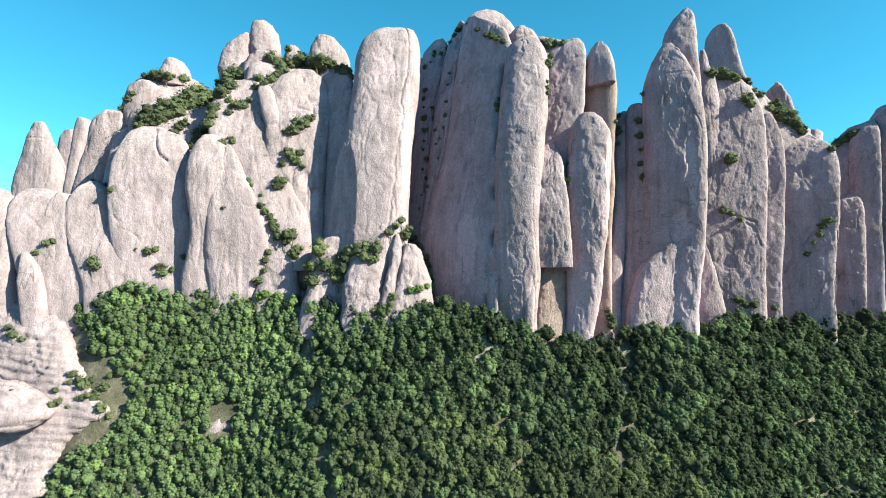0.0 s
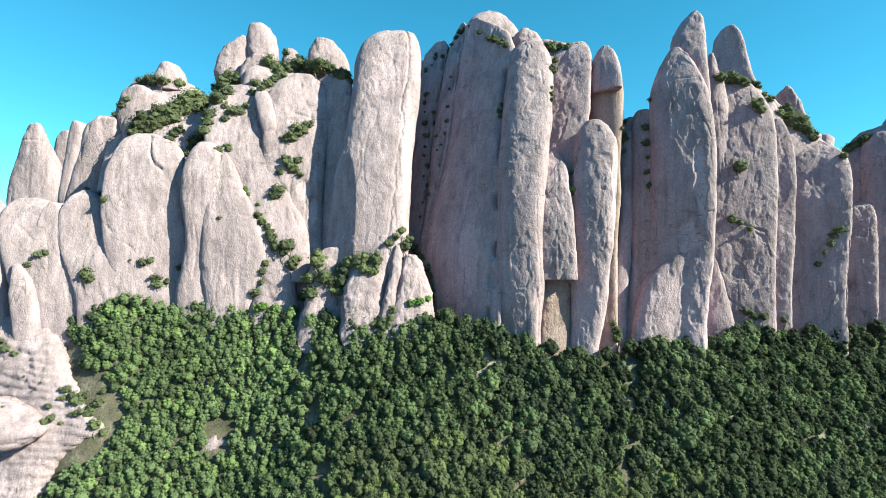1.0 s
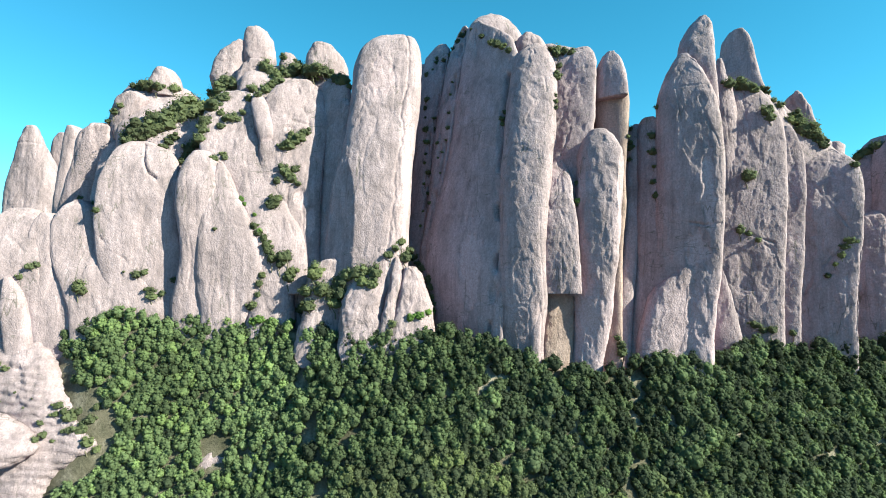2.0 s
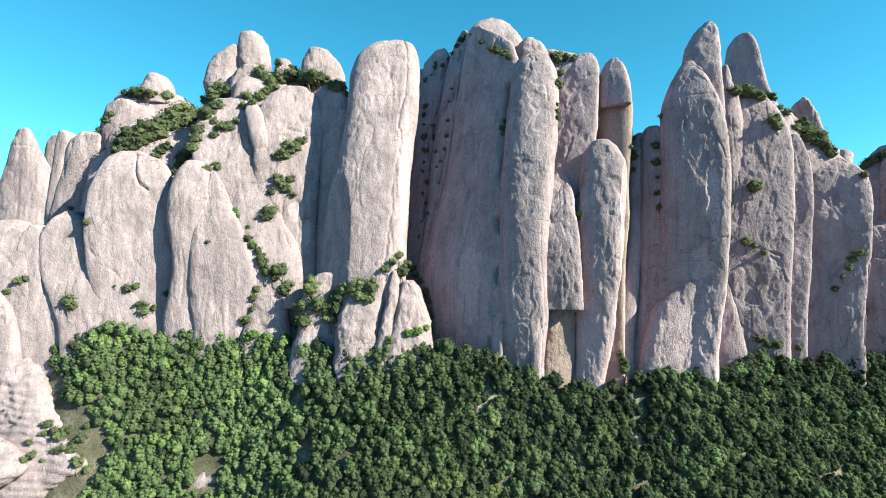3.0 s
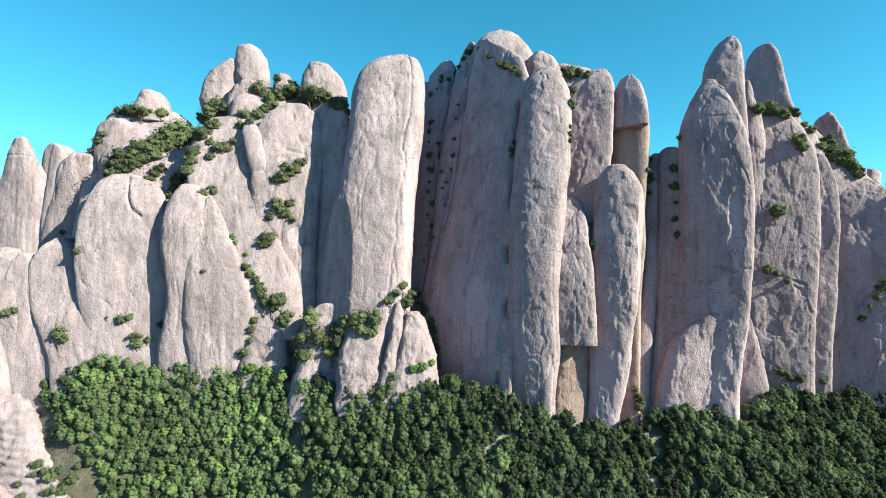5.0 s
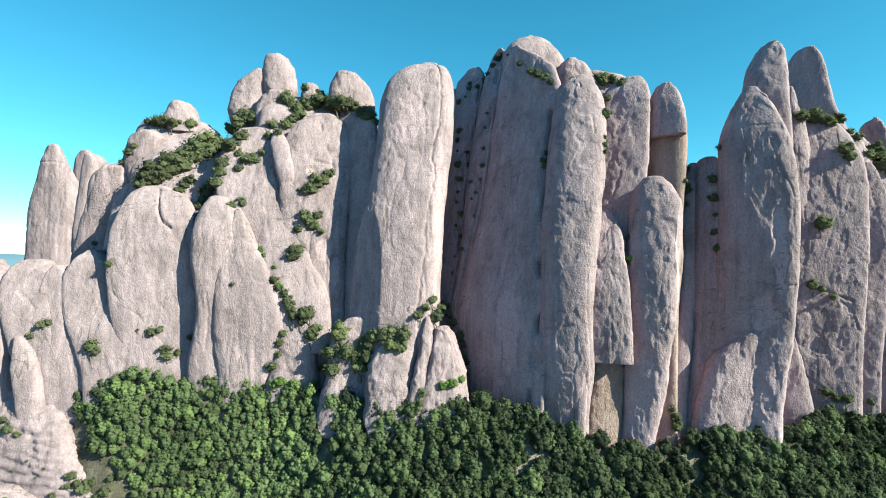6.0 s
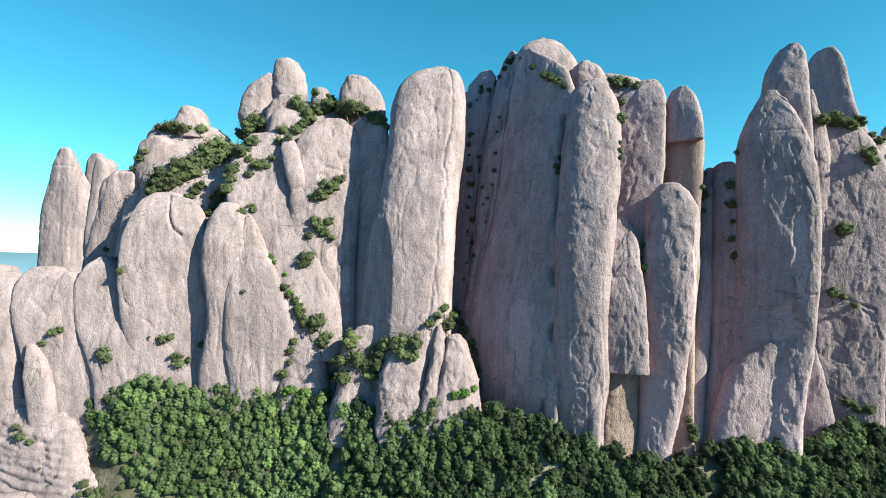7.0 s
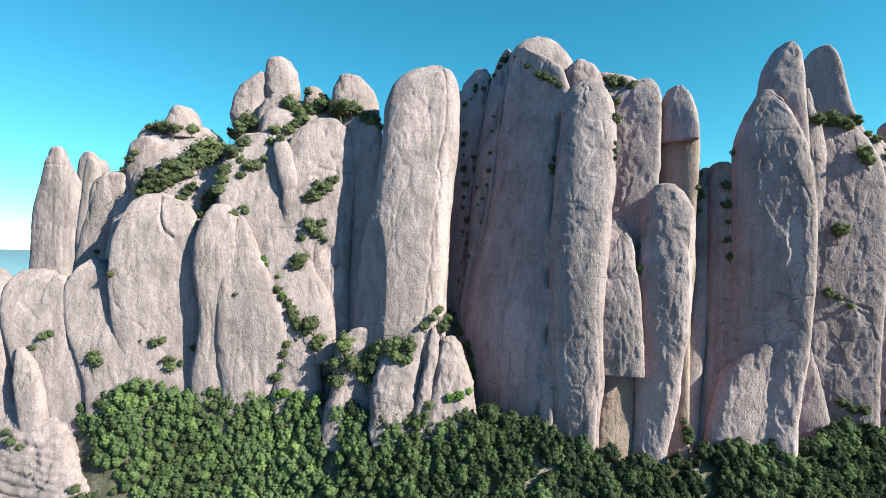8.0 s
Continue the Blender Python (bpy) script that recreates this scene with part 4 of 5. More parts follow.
spire = rock("rock_spire", "tall conglomerate spire with a pale broken base", "rock spire",
     [(30.2, 108.2, 281.0, 22.2, 11.1), (53.3, 109.0, 277.3, 18.5, 9.2), (64.8, 109.9, 275.7, 17.3, 8.6), (76.2, 111.2, 274.0, 16.6, 8.3), (87.6, 112.6, 272.2, 15.7, 7.9), (96.1, 114.0, 270.8, 14.9, 7.5), (104.6, 115.4, 269.4, 14.0, 7.0), (115.9, 116.5, 267.8, 13.2, 6.6), (127.2, 117.3, 266.8, 13.0, 6.5), (138.7, 117.9, 266.8, 13.0, 6.5), (153.3, 118.6, 267.3, 12.8, 6.4), (168.3, 118.6, 268.1, 12.2, 6.1), (180.5, 118.6, 269.1, 11.6, 5.8), (188.5, 118.3, 269.9, 10.3, 5.2), (196.0, 118.3, 270.5, 8.0, 4.0), (202.7, 118.4, 270.9, 5.1, 2.5), (208.2, 119.0, 273.1, 2.1, 2.0)], rough=1.0, power=3.2, yaw=-28, wash=True, dents=[(123.5, 138.2, 2.6, 22, 0.5), (118.5, 110, 4.5, 10, 0.6), (112.1, 76.3, 9, 16, 0.5)], grooves=[(0.7, 0.4, [(114.0, 209.1), (120.5, 205.1), (125.3, 199.5), (127.8, 192.7)]), (0.4, 0.4, [(104.2, 187.8), (115.2, 190.1), (127.4, 189.4)]), (1.4, 0.5, [(115.6, 122.6), (121.2, 121.2), (128.2, 121.8)]), (0.9, 0.5, [(103.2, 96.6), (114.5, 95.4), (121.6, 94.6), (122.7, 84.7)]), (0.8, 0.5, [(97.6, 93.2), (95.6, 79.1), (93.0, 64.9)]), (0.6, 0.4, [(121.7, 183.0), (125.3, 167.6), (128.5, 158.0)])], cell=0.5)
rock("foot", "pale bulging lime-washed foot of the spire", "",
     [(28.0, 110.5, 274.9, 21.0, 7), (53.6, 111.0, 272.8, 19.1, 7), (64.9, 111.5, 271.8, 18.2, 7), (76.3, 112.9, 270.6, 17.4, 7), (86.2, 114.9, 270.0, 16.4, 7), (92.7, 117.1, 269.7, 14.7, 7), (97.2, 119.4, 269.4, 11.8, 7), (103.2, 122.5, 269.1, 8.4, 7), (108.8, 124.9, 268.8, 5.5, 7), (113.1, 126.3, 268.5, 2.7, 7)], yaw=4, power=2.6, rough=1.5, cell=0.5, wash=True, of=spire)
rock("flank_pillar", "narrow grey pillar wedged against the tall spire", "rock pillar",
     [(36.2, 95.7, 275.0, 10.9, 5), (70.5, 99.0, 274.2, 8.7, 5), (93.6, 101.9, 274.8, 8.5, 5), (117.2, 104.4, 276.0, 8.8, 5), (141.5, 106.2, 278.3, 8.1, 5), (160.3, 106.2, 280.3, 6.7, 5), (173.8, 106.5, 283.9, 5.3, 5), (178.4, 105.4, 285.4, 2.6, 5)], power=4, yaw=-30, of=spire)
rock("tip", "pointed tip of the tall conglomerate spire", "rock spire",
     [(164.7, 126.8, 275.4, 8.4, 6), (182.6, 126.5, 274.7, 8.5, 6), (201.2, 126.5, 275.3, 7.8, 6), (214.0, 127.7, 277.5, 7.0, 6), (223.3, 130.4, 281.1, 5.7, 6), (229.3, 132.6, 283.3, 3.8, 6), (232.4, 133.9, 284.9, 1.6, 6)], rough=1.1, power=3, yaw=-28, of=spire)
rock("flake", "triangular grey flake leaning against the wall base", "rock slab",
     [(44.5, 140.0, 278.8, 10.1, 5.8), (55.4, 139.7, 278.2, 9.2, 5.2), (72.0, 137.8, 276.0, 7.0, 4.0), (91.0, 136.4, 274.3, 4.0, 2.3), (103.1, 135.9, 275.0, 1.2, 2.0)], power=2.8, yaw=-13, of=spire)
rock("rock_spire", "rounded leaning rock finger on the ridge", "rock spire",
     [(143.3, 186.8, 335.7, 13.2, 6), (175.9, 185.9, 334.9, 11.9, 6), (201.5, 184.8, 334.3, 10.7, 6), (216.3, 181.4, 334.1, 8.6, 6), (227.9, 180.9, 335.1, 7.6, 6), (237.3, 181.0, 335.9, 6.5, 6), (244.8, 180.9, 336.6, 4.9, 6), (249.2, 180.7, 336.9, 2.6, 6)], power=3.4, yaw=-34)
rock("rock_rib", "small broken rock fin beside the spire", "rock rib",
     [(86.4, 151.9, 296.3, 10.1, 10.3), (127.3, 151.5, 294.8, 8.7, 8.8), (180.7, 151.0, 295.8, 5.7, 5.8), (197.6, 151.9, 297.3, 4.3, 4.4), (208.2, 150.6, 297.1, 2.3, 2.4), (215.8, 150.3, 298.0, 0.9, 2.0)], rough=1.5, power=2.8, yaw=-4)
long_wall = rock("rock_wall", "rough grey wall face rising beside the spire", "rock face",
     [(33.6, 150.4, 291.0, 20.4, 5), (69.9, 152.0, 289.6, 18.6, 5), (88.2, 152.9, 288.8, 17.9, 5), (106.5, 154.3, 288.2, 17.6, 5), (118.8, 155.2, 288.0, 17.6, 5), (131.2, 156.0, 288.0, 17.4, 5), (143.9, 156.8, 289.1, 17.3, 5), (160.1, 158.0, 290.8, 17.2, 5), (177.1, 159.6, 293.8, 16.1, 5), (189.3, 160.1, 297.0, 13.2, 5), (197.0, 160.8, 300.5, 9.5, 5), (202.4, 161.7, 304.9, 4.9, 5)], rough=1.35, power=5, yaw=-20, grooves=[(1.6, 0.5, [(142.1, 121.1), (149.7, 121.1), (157.3, 118.0), (166.2, 114.0)]), (0.9, 0.5, [(172.3, 187.1), (167.6, 171.4), (163.2, 156.4)]), (0.5, 0.4, [(150.2, 150.0), (151.2, 166.4)]), (0.9, 0.5, [(146.7, 82.1), (153.3, 76.0), (159.3, 71.5)]), (0.7, 0.4, [(157.3, 118.6), (166.1, 109.4), (169.0, 100.3)]), (0.5, 0.4, [(149.2, 103.3), (155.2, 97.2), (156.6, 91.2)])], cell=0.5)
rock("shell", "thick upper shell of rock with an arched lower edge", "",
     [(117.5, 158.1, 287.0, 8.8, 4.6), (121.2, 158.8, 287.0, 11.8, 4.6), (131.1, 159.1, 287.0, 12.9, 4.6), (150.2, 160.2, 288.8, 13.0, 4.6), (170.0, 161.6, 291.5, 11.9, 4.6), (182.0, 162.0, 293.8, 9.9, 4.6), (190.2, 161.9, 296.4, 5.7, 4.6)], yaw=-20, power=5, rough=1.35, cell=0.5, of=long_wall)
rock("rock_rib", "long upright rib between two dark grooves", "rock rib",
     [(33.5, 173.4, 291.0, 7.2, 4), (82.1, 174.7, 288.0, 6.5, 4), (100.4, 176.8, 288.2, 6.5, 4), (112.9, 178.9, 289.7, 6.5, 4), (132.1, 181.7, 292.2, 6.7, 4), (151.9, 184.1, 295.2, 6.5, 4), (165.7, 186.4, 298.3, 5.5, 4), (175.9, 187.3, 301.3, 3.3, 4), (179.8, 188.2, 303.1, 1.4, 4)], rough=1.35, power=4, yaw=-27, cell=0.5)
end_wall = rock("rock_wall", "bulging grey face with diagonal scrubby cracks", "rock face",
     [(33.4, 194.1, 292.5, 13.6, 5), (69.8, 195.9, 292.1, 13.0, 5), (88.3, 197.8, 292.5, 12.6, 5), (100.7, 199.4, 293.1, 12.6, 5), (113.3, 200.9, 293.4, 12.7, 5), (132.1, 201.8, 293.0, 12.9, 5), (145.4, 204.0, 295.8, 12.8, 5), (154.1, 205.8, 298.4, 11.8, 5), (160.4, 207.3, 301.4, 9.7, 5), (165.3, 209.2, 305.6, 6.8, 5), (168.9, 210.5, 308.9, 3.3, 5)], rough=1.3, power=4.5, yaw=-33, grooves=[(1.7, 0.7, [(212.4, 119.3), (206.7, 114.6), (200.5, 105.3), (193.1, 97.5), (189.3, 88.2)]), (0.9, 0.5, [(198.8, 145.0), (201.5, 135.1), (207.0, 124.0), (212.4, 117.8)]), (1.2, 0.5, [(212.8, 113.1), (209.9, 91.3), (207.2, 69.9)]), (0.7, 0.5, [(185.6, 100.6), (191.9, 101.2)]), (0.6, 0.4, [(192.9, 158.4), (202.2, 161.2), (210.6, 158.4)])], cell=0.5)
rock("shell", "raised shell of rock above a diagonal crack", "",
     [(115.7, 212.4, 292.4, 2.9, 4.6), (121.9, 211.0, 292.3, 4.9, 4.6), (130.4, 208.7, 292.1, 6.7, 4.6), (141.2, 208.2, 293.8, 7.9, 4.6), (150.3, 208.5, 295.8, 7.3, 4.6), (156.5, 209.1, 298.4, 4.8, 4.6)], yaw=-30, power=4, rough=1.5, cell=0.5, of=end_wall)
rock("boulder", "low tilted boulder on the ridge slope", "boulder",
     [(168.1, 184.2, 307.3, 10.1, 7.3), (184.7, 187.4, 311.8, 7.9, 5.8), (194.2, 186.5, 313.9, 6.2, 4.6), (201.3, 184.0, 314.0, 1.8, 2.0)], power=2.5, yaw=-5)
rock("boulder", "pointed rock fin on the wooded ridge", "boulder",
     [(146.5, 214.3, 332.8, 11.8, 5), (179.0, 216.2, 332.4, 8.8, 5), (193.6, 215.6, 332.2, 5.8, 5), (200.9, 214.3, 332.1, 4.4, 5), (206.1, 212.7, 332.0, 2.5, 5), (208.6, 212.0, 332.0, 0.9, 5)], power=3, yaw=-30)
rock("boulder", "flat-topped boulder at the end of the ridge", "boulder",
     [(159.9, 217.0, 313.6, 6.6, 5.6), (173.2, 219.8, 316.6, 4.7, 4.0), (177.0, 218.9, 316.0, 1.8, 2.0)], power=2.5, yaw=-5)
rock("boulder", "round boulder overhanging the ridge end", "boulder",
     [(159.7, 221.1, 311.6, 3.8, 3.6), (167.6, 224.4, 313.9, 3.9, 3.8), (171.7, 225.5, 315.3, 4.3, 4.1), (174.3, 224.6, 314.0, 2.0, 2.0)], power=2.5, yaw=-5)
rock("rock_ledge", "sloping ledge of rock under the ridge scrub", "rock ledge",
     [(128.1, 196.0, 306.0, 25.7, 8.0), (162.2, 198.1, 309.0, 22.4, 7.0), (178.6, 194.7, 312.4, 14.0, 4.4), (198.3, 193.1, 320.0, 4.5, 2.0)], power=3.8, yaw=-5, cell=1.0)
rock("rock_wall", "dark recessed wall beyond the ridge end", "rock face",
     [(31.4, 230.4, 305.0, 8.1, 5), (108.5, 239.6, 309.5, 8.4, 5), (135.8, 245.2, 313.8, 8.7, 5), (157.2, 250.1, 317.7, 8.8, 5), (168.7, 254.7, 321.4, 7.8, 5), (175.8, 258.2, 323.9, 5.4, 5), (179.3, 259.1, 324.0, 2.8, 5)], power=3.8, yaw=-36)
rock("rock_pillar", "round-headed grey pillar in the recess", "rock pillar",
     [(31.6, 226.4, 303.0, 8.4, 4), (69.4, 228.7, 302.5, 7.6, 4), (88.6, 230.4, 302.8, 7.2, 4), (108.1, 232.9, 304.3, 6.6, 4), (124.7, 235.8, 306.3, 5.5, 4), (130.9, 237.7, 307.6, 4.0, 4), (133.9, 240.2, 309.9, 2.1, 4)], rough=1.5, power=4, yaw=-33, cell=0.45)
rock("rock_pillar", "grey pillar at the end of the wall", "rock pillar",
     [(32.0, 237.0, 301.0, 6.3, 5), (82.2, 241.6, 302.5, 5.6, 5), (114.5, 244.2, 304.3, 5.5, 5), (141.1, 247.5, 306.5, 5.0, 5), (161.9, 250.5, 309.3, 4.7, 5), (173.6, 254.1, 312.2, 3.5, 5), (179.9, 259.0, 317.0, 1.5, 5)], rough=1.25, power=4, yaw=-36)
rock("rock_tower", "large grey rounded tower closing the wall", "rock tower",
     [(32.7, 255.8, 299.0, 13.0, 8), (113.8, 262.5, 300.0, 12.7, 8), (146.3, 266.0, 302.0, 12.5, 8), (166.9, 269.2, 305.1, 11.4, 8), (179.1, 270.3, 307.1, 9.2, 8), (188.1, 272.6, 310.5, 5.2, 8)], rough=1.25, power=4, yaw=-36)
lobe = rock("rock_lobe", "pale sunlit rock lobe with vertical grooves", "rock lobe",
     [(49.1, -190.7, 261.4, 7.8, 4), (62.7, -193.0, 261.1, 7.4, 4), (76.4, -195.8, 260.9, 8.4, 4), (87.4, -198.0, 260.7, 9.2, 4), (98.5, -200.5, 261.0, 10.2, 4), (109.8, -203.7, 262.5, 10.9, 4), (118.6, -205.6, 264.6, 10.5, 4), (124.6, -206.2, 266.5, 9.0, 4), (128.7, -207.8, 270.0, 6.3, 4)], power=5.5, yaw=12, rough=0.8, cell=0.75, grooves=[(0.9, 0.5, [(-208.8, 118.4), (-201.9, 111.1), (-196.9, 106.3)]), (0.5, 0.4, [(-210.7, 127.7), (-204.9, 118.4)]), (0.5, 0.4, [(-194.6, 121.3), (-191.9, 104.0), (-189.1, 87.3)])])
rock("rock_lobe", "narrow pale rock lobe beside deep grooves", "rock lobe",
     [(48.8, -180.4, 263.5, 12.8, 4), (65.3, -181.9, 263.3, 12.6, 4), (76.3, -183.0, 263.2, 12.6, 4), (87.5, -185.3, 263.1, 11.5, 4), (98.6, -188.5, 263.5, 9.9, 4), (110.1, -191.3, 264.9, 8.5, 4), (118.8, -193.0, 266.5, 6.6, 4), (124.3, -194.2, 268.0, 4.3, 4), (127.0, -194.7, 268.7, 1.6, 4)], power=5.5, yaw=12, rough=0.8, cell=0.75, grooves=[(0.6, 0.4, [(-189.8, 115.7), (-185.6, 98.6), (-181.9, 84.6), (-179.5, 73.6)])])
wide_lobe = rock("rock_lobe", "broad pale apron of rock above the woods", "rock lobe",
     [(48.5, -151.1, 266.5, 23.3, 4), (65.1, -152.4, 266.3, 23.0, 4), (79.1, -154.3, 266.2, 22.8, 4), (90.4, -160.8, 266.0, 20.5, 4), (98.9, -166.5, 266.3, 18.7, 4), (107.5, -173.6, 267.0, 15.3, 4), (116.1, -178.4, 267.7, 11.6, 4), (123.6, -180.6, 269.0, 9.9, 4), (130.6, -181.2, 271.1, 6.5, 4), (134.5, -181.9, 274.2, 2.6, 4)], rough=0.9, power=5.5, yaw=12, cell=0.75, grooves=[(0.9, 0.5, [(-168.1, 121.8), (-164.5, 113.1), (-157.6, 108.8), (-153.6, 101.6)]), (0.7, 0.4, [(-158.8, 97.3), (-155.0, 87.5), (-152.4, 79.1)]), (0.5, 0.4, [(-153.3, 98.8), (-144.5, 94.5), (-138.6, 84.7)]), (0.5, 0.4, [(-168.5, 110.2), (-165.7, 98.8)])])
rock("shell", "thin scale of pale rock on the lower wall", "",
     [(73.5, -162.1, 265.1, 5.3, 3.4), (81.9, -162.4, 265.0, 6.8, 3.4), (90.3, -164.1, 264.9, 7.5, 3.4), (96.5, -166.4, 265.0, 7.3, 3.4), (101.1, -167.7, 265.4, 4.5, 3.4)], yaw=12, power=3.4, rough=0.8, of=wide_lobe)
rock("flake", "very pale smooth flake on the lower wall", "rock slab",
     [(49.6, -194.7, 255.9, 6.0, 3), (63.0, -196.4, 255.7, 5.5, 3), (71.1, -197.5, 255.7, 5.4, 3), (81.8, -199.2, 255.5, 5.1, 3), (90.0, -200.9, 256.1, 3.7, 3), (96.0, -202.7, 256.9, 1.6, 3)], power=3.2, rough=0.8, yaw=13, of=lobe)
rock("rock_lobe", "pale rock buttress at the wall corner", "rock lobe",
     [(44.2, -220.2, 259.0, 14.1, 6), (65.6, -220.4, 259.0, 12.8, 6), (87.3, -221.1, 259.0, 11.5, 6), (101.1, -222.1, 260.0, 11.7, 6), (112.3, -224.1, 261.8, 11.5, 6), (120.4, -225.6, 263.4, 10.0, 6), (126.1, -230.2, 268.3, 7.7, 6), (128.4, -231.8, 270.0, 5.3, 6)], power=3, rough=0.8, yaw=11, cell=0.75)
apron = rock("rock_apron", "pale pinkish bare rock slope with scattered shrubs", "rock slope",
     [(-9.7, -194.0, 238.1, 23.5, 9), (0.7, -196.6, 242.3, 25.6, 9), (9.4, -196.9, 245.4, 28.9, 9), (18.4, -193.8, 248.2, 35.6, 9), (23.7, -191.2, 250.3, 40.8, 9), (29.5, -196.0, 252.8, 38.6, 9), (36.8, -201.1, 254.9, 35.8, 9), (44.8, -206.0, 256.6, 32.9, 9), (52.4, -208.3, 258.9, 30.4, 9), (60.2, -211.0, 261.7, 27.9, 9), (66.5, -212.4, 265.1, 24.2, 9), (69.4, -212.4, 266.7, 19.9, 9)], rough=2.0, power=3, yaw=-3, cell=0.9, terraces=3.4)
rock("cliff_wall", "pale continuous rock wall behind the slabs", "rock face",
     [(43.5, -127.4, 279.6, 65.5, 6.6), (103.6, -128.3, 280.8, 63.2, 6.3), (131.6, -124.7, 283.7, 57.5, 5.7), (161.7, -127.6, 293.6, 56.6, 5.6), (190.1, -115.0, 305.3, 33.1, 3.3)], power=5, yaw=3, rough=1.0, cell=2.2)
rock("cliff_wall", "shaded continuous rock wall behind the towers", "rock face",
     [(35.4, 35.4, 307.4, 78.3, 9.4), (103.6, 28.0, 309.1, 68.5, 8.1), (164.3, 30.4, 321.9, 67.0, 7.9), (230.3, 24.3, 341.7, 57.0, 6.7)], power=5, yaw=-8, cell=2.2)
rock("cliff_wall", "grey continuous rock wall behind the long face", "rock face",
     [(32.1, 175.7, 304.1, 32.7, 6.1), (134.7, 184.7, 313.2, 27.1, 5.2), (171.8, 188.6, 326.0, 18.6, 4.0)], power=5, yaw=-15, cell=2.2)
rock("ledge", "bulging pale ledge on the bare slope", "",
     [(17.8, -193.6, 231.6, 13.6, 3.6), (20.5, -191.7, 232.2, 15.8, 4.2), (24.4, -189.7, 232.8, 18.2, 4.8), (30.7, -195.5, 237.2, 17.1, 4.5), (35.5, -201.2, 239.2, 12.0, 3.2)], power=2.4, rough=1.2, yaw=10, of=apron, terraces=2.6)
# one dent of no depth makes most of this face paler
rock("cliff_wall", "pale continuous rock wall between the lobes", "rock face",
     [(42.6, -175.7, 268.0, 38.4, 3.3), (73.0, -176.3, 268.5, 38.5, 3.3), (88.4, -181.8, 269.2, 35.6, 3.1), (111.5, -188.2, 270.3, 29.5, 2.6), (119.7, -192.0, 272.6, 23.9, 2.1)], power=6, yaw=8, rough=0.9, cell=0.9, dents=[(-180.7, 93.9, 36.6, 36.6, 0)])
rock("rock_outcrop", "low pale rock outcrop in a clearing of the wood", "rock outcrop",
     [(8.0, -101.4, 249.6, 8.0, 3.0), (15.6, -101.2, 249.2, 7.4, 2.8), (18.4, -100.6, 250.0, 5.2, 2.0)], rough=1.4, power=2.8, yaw=8, chips=5)
rock("rock_outcrop", "small pinkish rock outcrop between the oaks", "rock outcrop",
     [(32.0, 0.7, 250.0, 4.6, 2.6), (39.4, 0.9, 249.6, 4.2, 2.4), (42.2, 1.1, 250.4, 2.6, 1.8)], rough=1.4, power=2.8, yaw=4, chips=5)

# ---- woods ----
def ball():
    bm = bmesh.new()
    bmesh.ops.create_icosphere(bm, subdivisions=1, radius=1.0)
    v = np.array([w.co[:] for w in bm.verts])
    f = np.array([[w.index for w in g.verts] for g in bm.faces])
    bm.free()
    return v, f


BALL_V, BALL_F = ball()


def crown_arrays(seed, width, height, lobes, leaves, leaf):
    """Vertices and triangles of a crown: lumpy inner masses covered with small leaf sprays. Its base is at z = 0."""
    rng = np.random.default_rng(seed)
    verts, tris, at = [], [], 0
    centres, radii = [], []
    for k in range(lobes):
        # lobes spread over a rounded dome
        t = (k + 0.5) / lobes
        ang = k * 2.39996 + rng.uniform(-0.4, 0.4)
        up = 1 - 1.25 * t
        level = math.sqrt(max(0.0, 1 - up * up))
        reach = rng.uniform(0.5, 1.15)
        centres.append((0.33 * width * level * reach * math.cos(ang), 0.33 * width * level * reach * math.sin(ang), height * (0.5 + 0.34 * up * reach)))
        radii.append(width * rng.uniform(0.13, 0.23))
    # a closed inner mass, so that the crown is not hollow between its lobes
    core = BALL_V * rng.uniform(0.85, 1.1, (len(BALL_V), 1)) * (0.34 * width, 0.34 * width, 0.35 * height) + (0, 0, 0.46 * height)
    verts.append(core)
    tris.append(BALL_F)
    at += len(core)
    for k in range(3):
        centres.append((0, 0, height * (0.34 + 0.14 * k)))
        radii.append(width * (0.36 - 0.05 * k))
    lobes += 3
    for c, r in list(zip(centres, radii))[-4::-2]:
        v = BALL_V * (r * 0.76) * rng.uniform(0.8, 1.15, (len(BALL_V), 1)) * (1, 1, 0.92) + c
        verts.append(v)
        tris.append(BALL_F + at)
        at += len(v)
    share = np.array(radii) ** 2
    which = rng.choice(lobes, leaves, p=share / share.sum())
    n = rng.normal(size=(leaves, 3))
    n[:, 2] = n[:, 2] * 0.9 + 0.25
    n /= np.linalg.norm(n, axis=1, keepdims=True)
    pos = np.array(centres)[which] + n * np.array(radii)[which][:, None] * rng.uniform(0.72, 1.12, (leaves, 1))
    # sprays on one side of a crown face the same way
    out = (pos - (0, 0, 0.42 * height)) * (1, 1, 0.6)
    out /= np.linalg.norm(out, axis=1, keepdims=True)
    face = 0.55 * n + 0.75 * out + 0.30 * rng.normal(size=(leaves, 3))
    face /= np.linalg.norm(face, axis=1, keepdims=True)
    side = np.cross(face, rng.normal(size=(leaves, 3)))
    side /= np.linalg.norm(side, axis=1, keepdims=True)
    other = np.cross(face, side)
    size = leaf * rng.uniform(0.6, 1.4, (leaves, 1))
    corners = [pos + size * (a * side + b * other) for a, b in ((-0.55, -0.35), (0.6, -0.25), (0.05, 0.62))]
    verts.append(np.stack(corners, 1).reshape(-1, 3))
    tris.append(at + np.arange(3 * leaves).reshape(-1, 3))
    return np.vstack(verts), np.vstack(tris)


